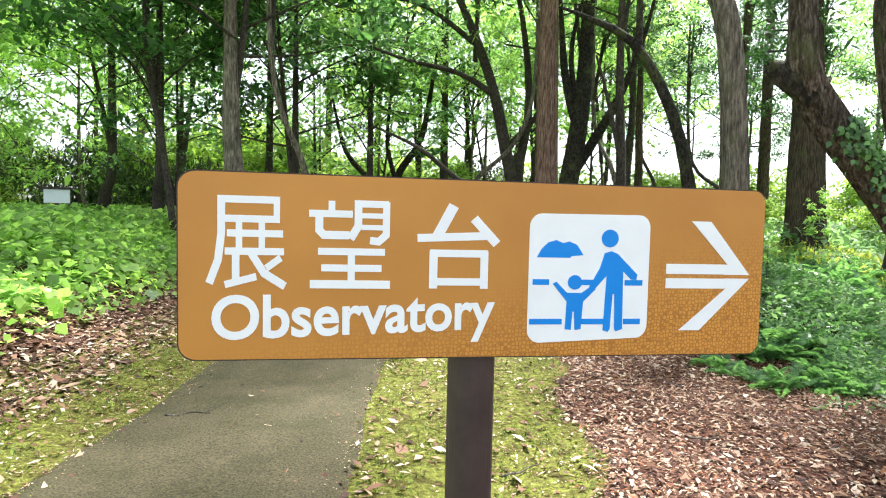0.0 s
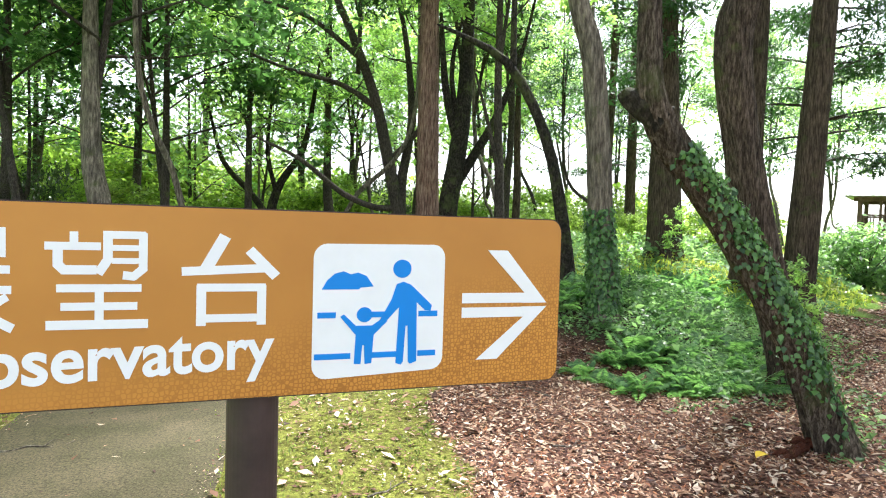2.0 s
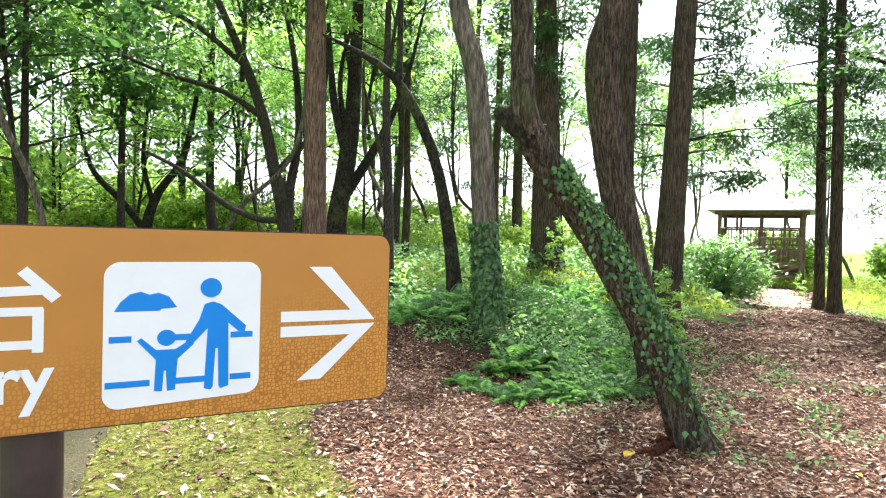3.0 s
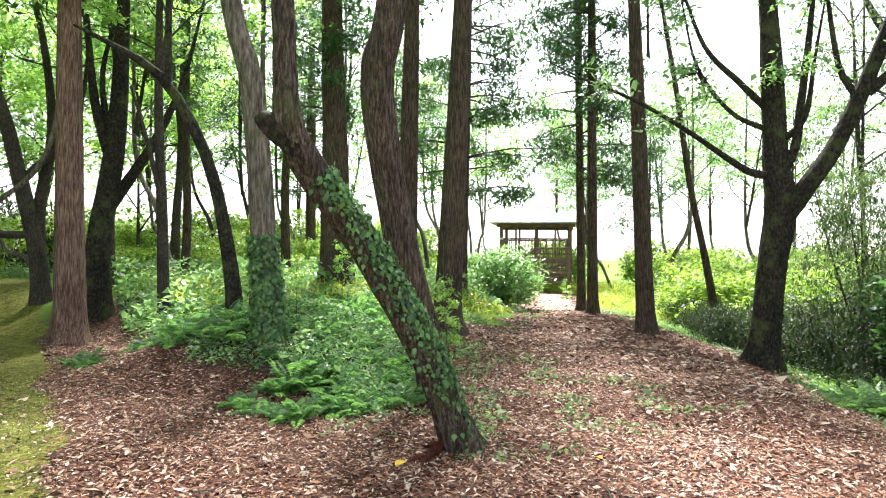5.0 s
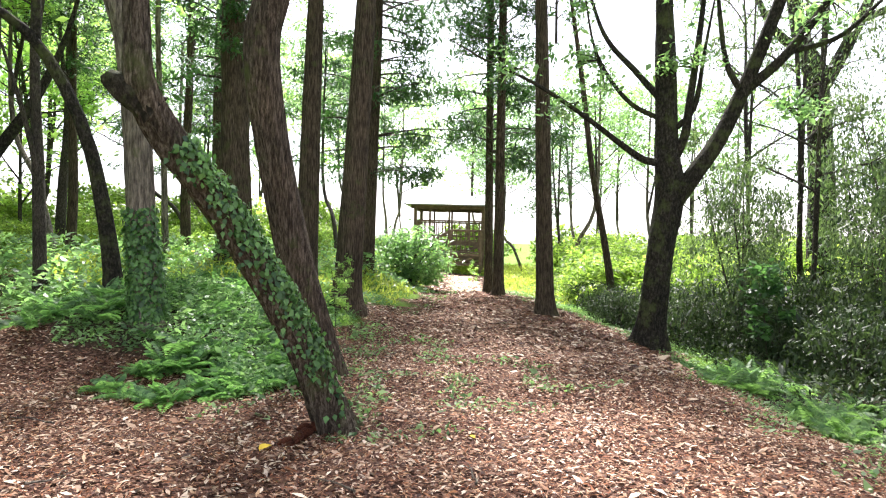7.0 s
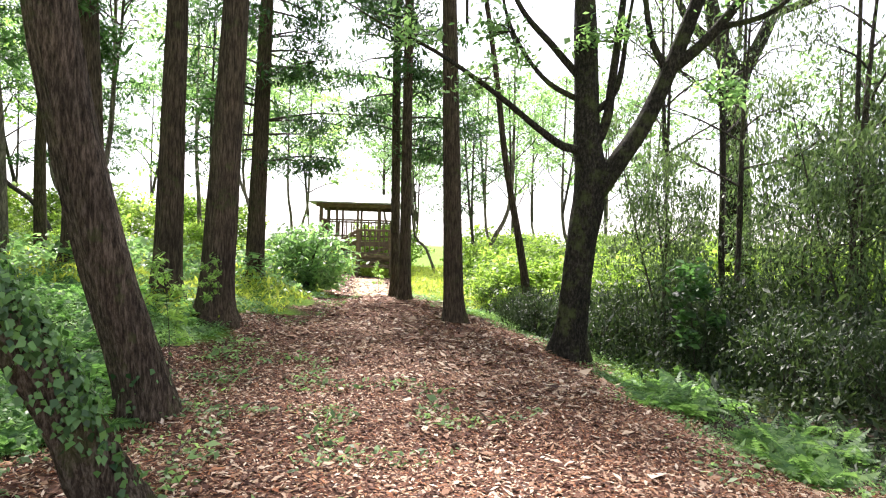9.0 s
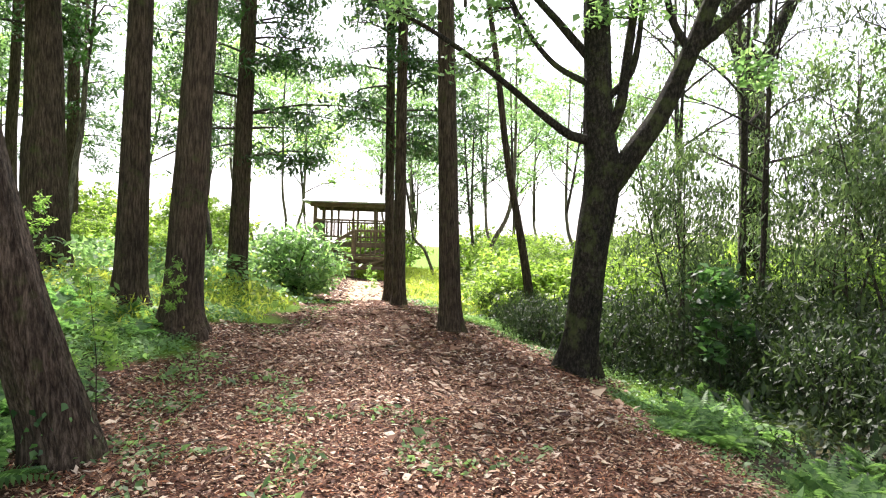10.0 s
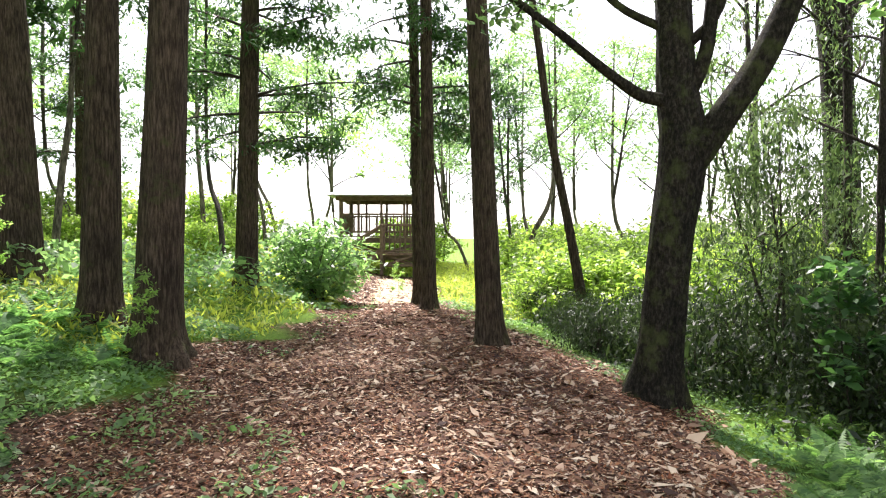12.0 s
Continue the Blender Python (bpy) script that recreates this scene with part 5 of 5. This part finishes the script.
wood_tree(18.7, 4.0, 0.3, C_THIN, 9.5, 0.9, "dark forked tree rising behind the shrubs", 307, M_OAK, (0.4, 0.2), [(18.7, 3.95, -0.3, 0.38), (18.75, 4.0, 2.5, 0.32), (18.7, 4.2, 5.6, 0.27), (18.6, 4.6, 7.0, 0.2), (18.8, 5.2, 10.0, 0.06)],
          [[(18.7, 4.2, 5.3, 0.18), (18.9, 3.6, 6.6, 0.16), (19.2, 3.0, 8.2, 0.1), (19.3, 2.0, 10, 0.04)], [(18.65, 4.4, 6.4, 0.14), (18.5, 5.2, 7.2, 0.11), (18.4, 5.8, 8.6, 0.05)], [(19.0, 3.3, 7.2, 0.1), (19.3, 2.2, 7.6, 0.08), (19.6, 1.0, 8.4, 0.03)]])
wood_tree(5.35, 16.4, 0.1, C_CEDAR, 5.6, 0.6, "slim dark conifer beyond the mound", 308, M_CEDAR)
wood_tree(8.6, 17.5, 0.13, C_CEDAR, 7.6, 0.7, "slim grey conifer beyond the mound", 309, M_CEDAR)

# unseen crowns added to the nearer trees, above the walker, also to shade the path
for root, zc, s, k in ((OAK, 8.6, 0.9, 0), (CURVED, 10.5, 0.8, 1), (IVYTREE, 9.2, 0.75, 2), (LEAN, 6.9, 0.4, 0)):
    me, limbwork = C_THIN[k % 2]
    for m, nm in ((me, "crown"), (limbwork, "limbwork")):
        ob = part_mesh(nm, m, root, kind="stuff")
        ob.matrix_basis = pose(-0.5, 0.2, zc, 0, 0, 40 * k) @ Matrix.Scale(s, 4)


def sprays(root, places, mat, size, seed, aspect=0.5):
    """Thin twigs with small bunches of leaves round places in the world."""
    rng = np.random.default_rng(seed)
    leaves, wood = [], []
    for x, y, z, reach, count in places:
        c = np.array([x, y, z])
        for _ in range(count):
            d = rng.normal(0, 1, 3) * (1, 1, 0.6)
            e = c + d / np.linalg.norm(d) * reach * rng.uniform(0.4, 1.0)
            m = (c + e) / 2 + rng.normal(0, 0.06 * reach, 3)
            wood.append(tube([(*c, 0.012), (*m, 0.008), (*e, 0.003)], 4, 0.3))
            for f in (0.55, 0.8, 1.0):
                leaves.append(c * (1 - f) + e * f + rng.normal(0, 1, (14, 3)) * (0.13, 0.13, 0.06))
    v, q = joined(wood)
    part_mesh("leafy_twigwork", mesh_from("leafy_twigwork", v - np.array(root.matrix_basis.translation), q, M_TWIG, smooth=True), root, kind="stuff")
    crown(root, np.vstack(leaves), size, mat, seed + 1, "sprays", aspect, 0.4)


sprays(OAK, [(9.9, 5.25, 4.5, 0.7, 9), (9.3, 5.2, 3.7, 0.5, 6), (10.5, 3.9, 4.3, 0.6, 8), (10.75, 3.9, 5.5, 0.8, 10), (11.2, 2.2, 5.1, 0.8, 10), (11.1, 2.7, 3.6, 0.6, 8), (9.9, 5.5, 5.8, 0.8, 10), (8.4, 6.0, 4.2, 0.5, 5)], L_MID, 0.085, 611)

# ---- ivy ----
def ivy(root, pts, z0, z1, n, size, seed, side=None, fade=0.0):
    """Overlapping ivy leaves that hug a trunk between two heights."""
    rng = np.random.default_rng(seed)
    s = spline(pts, 0.04)
    zz = s[:, 2]
    ok = np.where((zz >= z0) & (zz <= z1))[0]
    pick = ok[(rng.random(n) ** (1 + fade) * len(ok)).astype(int).clip(0, len(ok) - 1)]
    d = np.gradient(s[:, :3], axis=0)
    d /= np.linalg.norm(d, axis=1)[:, None]
    az = rng.uniform(0, 2 * np.pi, n) if side is None else rng.normal(side, 0.85, n)
    ax = np.stack([np.cos(az), np.sin(az), 0 * az], 1)
    dd = d[pick]
    ax = ax - dd * np.sum(ax * dd, 1)[:, None]
    ax /= np.linalg.norm(ax, axis=1)[:, None]
    cen = s[pick, :3] + rng.normal(0, 0.03, (n, 3)) * 0.6 + ax * (s[pick, 3] * 1.03 + rng.uniform(0.0, 0.03, n))[:, None]
    down = np.array([0, 0, -1.0]) + rng.normal(0, 0.45, (n, 3)) + ax * 0.35
    down /= np.linalg.norm(down, axis=1)[:, None]
    sd = np.cross(down, ax + rng.normal(0, 0.3, (n, 3)))
    sd /= np.linalg.norm(sd, axis=1)[:, None]
    L = (size * rng.uniform(0.6, 1.3, n))[:, None]
    a = cen - down * L * 0.45
    b = cen + sd * L * 0.42 - down * L * 0.1 - ax * 0.006
    c = cen + down * L * 0.55
    e = cen - sd * L * 0.42 - down * L * 0.1 - ax * 0.006
    v = np.stack([a, b, c, e], 1).reshape(-1, 3) - np.array(root.matrix_basis.translation)
    q = np.arange(4 * n, dtype=np.int32).reshape(-1, 4)
    part_mesh("ivy", mesh_from("ivy", v, q, L_IVY), root, "small glossy green ivy leaves", kind="stuff")


ivy(LEAN, LEAN_PTS, 0.5, 2.05, 2500, 0.045, 401, side=-0.7)
ivy(LEAN, LEAN_PTS, 0.0, 0.7, 150, 0.05, 402, side=-1.2)
ivy(IVYTREE, [(3.66, 7.32, 0.5, 0.18), (3.58, 7.33, 1.4, 0.155), (3.5, 7.36, 2.2, 0.145)], 0.45, 1.75, 3600, 0.062, 403, fade=0.7)
ivy(CURVED, [(4.72, 5.30, 0.08, 0.19), (4.56, 5.32, 0.6, 0.175), (4.36, 5.38, 1.29, 0.17)], 0.0, 0.5, 60, 0.05, 404)

# ---- saplings ----
SAP_BIG = branching(451, 2.7, 7, 0.6, L_DARK, 4, 0.13, 0.19, 0.02, 0.3, 0.15, 0.6, 0.6, 1)
SAP_SMALL = branching(452, 1.7, 8, 0.3, L_LIGHT, 4, 0.05, 0.09, 0.008, 0.35, 0.1, 0.6, 0.35, 1)
for x, y, k, sc, turn in ((11.3, 2.9, 0, 0.6, 140), (5.0, 5.5, 1, 0.7, 0), (7.0, 8.0, 1, 0.55, 80), (6.3, 10.2, 1, 0.7, 200), (13.5, 10.9, 1, 0.5, 10), (4.3, 7.9, 1, 0.5, 60)):
    e = thing("sapling", "thin young tree with large soft green leaves" if k == 0 else "slender light green sapling beside a trunk", "sapling", (x, y, gh(x, y)), turn=turn)
    e.scale = (sc, sc, sc)
    for m, nm in zip(SAP_SMALL if k else SAP_BIG, ("leaves", "stemwork")):
        part_mesh(nm, m, e, kind="stuff")


# ---- single small things ----
def leaf_thing(x, y, size, turn, mat, label):
    bm = bmesh.new()
    n = 10
    rows = []
    for i in range(n + 1):
        t = i / n
        w = size * 0.32 * math.sin(math.pi * min(1, t * 0.92 + 0.04)) ** 0.8
        z = 0.12 * size * math.sin(math.pi * t) + 0.012
        rows.append([bm.verts.new((size * (t - 0.5), s * w, z + abs(s) * 0.1 * size)) for s in (-1, 0, 1)])
    for a, b in zip(rows[:-1], rows[1:]):
        for j in range(2):
            bm.faces.new((a[j], b[j], b[j + 1], a[j + 1]))
    e = thing("fallen_leaf", label, "leaf", (x, y, gh(x, y) + 0.005), turn=turn)
    part("blade", bm, mat, e)


leaf_thing(3.01, 3.59, 0.12, 20, M_YELLOW, "large bright yellow fallen leaf on brown litter")
leaf_thing(4.35, 2.9, 0.07, 80, M_YELLOW, "small yellow fallen leaf on the litter")
leaf_thing(2.6, 1.9, 0.06, 130, M_YELLOW, "small yellow fallen leaf on the litter")


def rotten_wood(x, y):
    """Crumbled red-brown rotten wood, heaped against the foot of a tree."""
    rng = np.random.default_rng(88)
    e = thing("rotten_wood", "crumbled red-brown rotten wood at the foot of the leaning tree", "rotten wood", (x, y, gh(x, y)), turn=25)
    for i in range(9):
        t = i / 8
        ln = rng.uniform(0.1, 0.2)
        cx, cy, a = -0.2 + 0.4 * t, rng.normal(0, 0.03), rng.uniform(-0.5, 0.5)
        h = 0.02 + 0.05 * t
        pts = [(cx + ln * k * math.cos(a), cy + ln * k * math.sin(a), h + rng.uniform(-0.01, 0.012), w) for k, w in ((-0.5, 0.008), (-0.15, 0.03), (0.2, 0.034), (0.5, 0.01))]
        v, q = tube(pts, 9, 0.03, 0.25, 0.1, 700 + i)
        part_mesh("chunk", mesh_from("chunk", v, q, M_ROTTEN, smooth=True), e)


rotten_wood(3.36, 3.67)


def info_box(x, y):
    e = thing("information_box", "small white box sign with a dark lid among the plants", "sign", (x, y, gh(x, y)), turn=20)
    for name, cx, cz, sx, sy, sz, m in (("panel", 0, 0.72, 0.5, 0.08, 0.3, M_SIGNWHITE), ("lid", 0, 0.9, 0.6, 0.2, 0.05, M_POST), ("post", 0, 0.3, 0.08, 0.06, 0.75, M_POST)):
        bm = bmesh.new()
        bmesh.ops.create_cube(bm, size=1.0, matrix=Matrix.Translation((cx, 0, cz)) @ Matrix.Diagonal((sx, sy, sz, 1)))
        bmesh.ops.bevel(bm, geom=bm.edges[:], offset=0.008, segments=1, affect="EDGES")
        part(name, bm, m, e)


info_box(-8.3, 14.2)


def stick(x, y, length, turn, r, seed):
    rng = np.random.default_rng(seed)
    e = thing("fallen_stick", "thin bent dead stick lying on the ground", "stick", (x, y, gh(x, y) + r), turn=turn)
    pts = [(length * t, rng.normal(0, length * 0.04), 0.01 + rng.uniform(0, 0.02), r * (1 - 0.6 * t)) for t in np.linspace(0, 1, 6)]
    v, q = tube(pts, 6, 0.05)
    part_mesh("stem", mesh_from("stem", v, q, M_GREY, smooth=True), e)
    a = pts[3]
    v, q = tube([(a[0], a[1], a[2], r * 0.5), (a[0] + length * 0.12, a[1] + length * 0.12, a[2] + 0.02, r * 0.35), (a[0] + length * 0.25, a[1] + length * 0.16, a[2] + 0.01, r * 0.2)], 5, 0.05)
    part_mesh("side_twig", mesh_from("side_twig", v, q, M_GREY, smooth=True), e)


for i, (x, y, ln, tn) in enumerate(((-1.9, 4.4, 0.45, 20), (4.3, 4.3, 0.5, 30), (3.0, 2.6, 0.35, 100), (5.5, 4.9, 0.4, 160), (6.4, 3.2, 0.3, 60), (0.4, 3.4, 0.3, 40), (5.1, 6.2, 0.5, 10), (7.6, 4.5, 0.25, 75), (2.2, 5.3, 0.4, 120), (1.7, 4.0, 0.3, 10), (3.6, 2.2, 0.3, 50), (6.0, 5.6, 0.35, 200))):
    stick(x, y, ln, tn, 0.008, 500 + i)
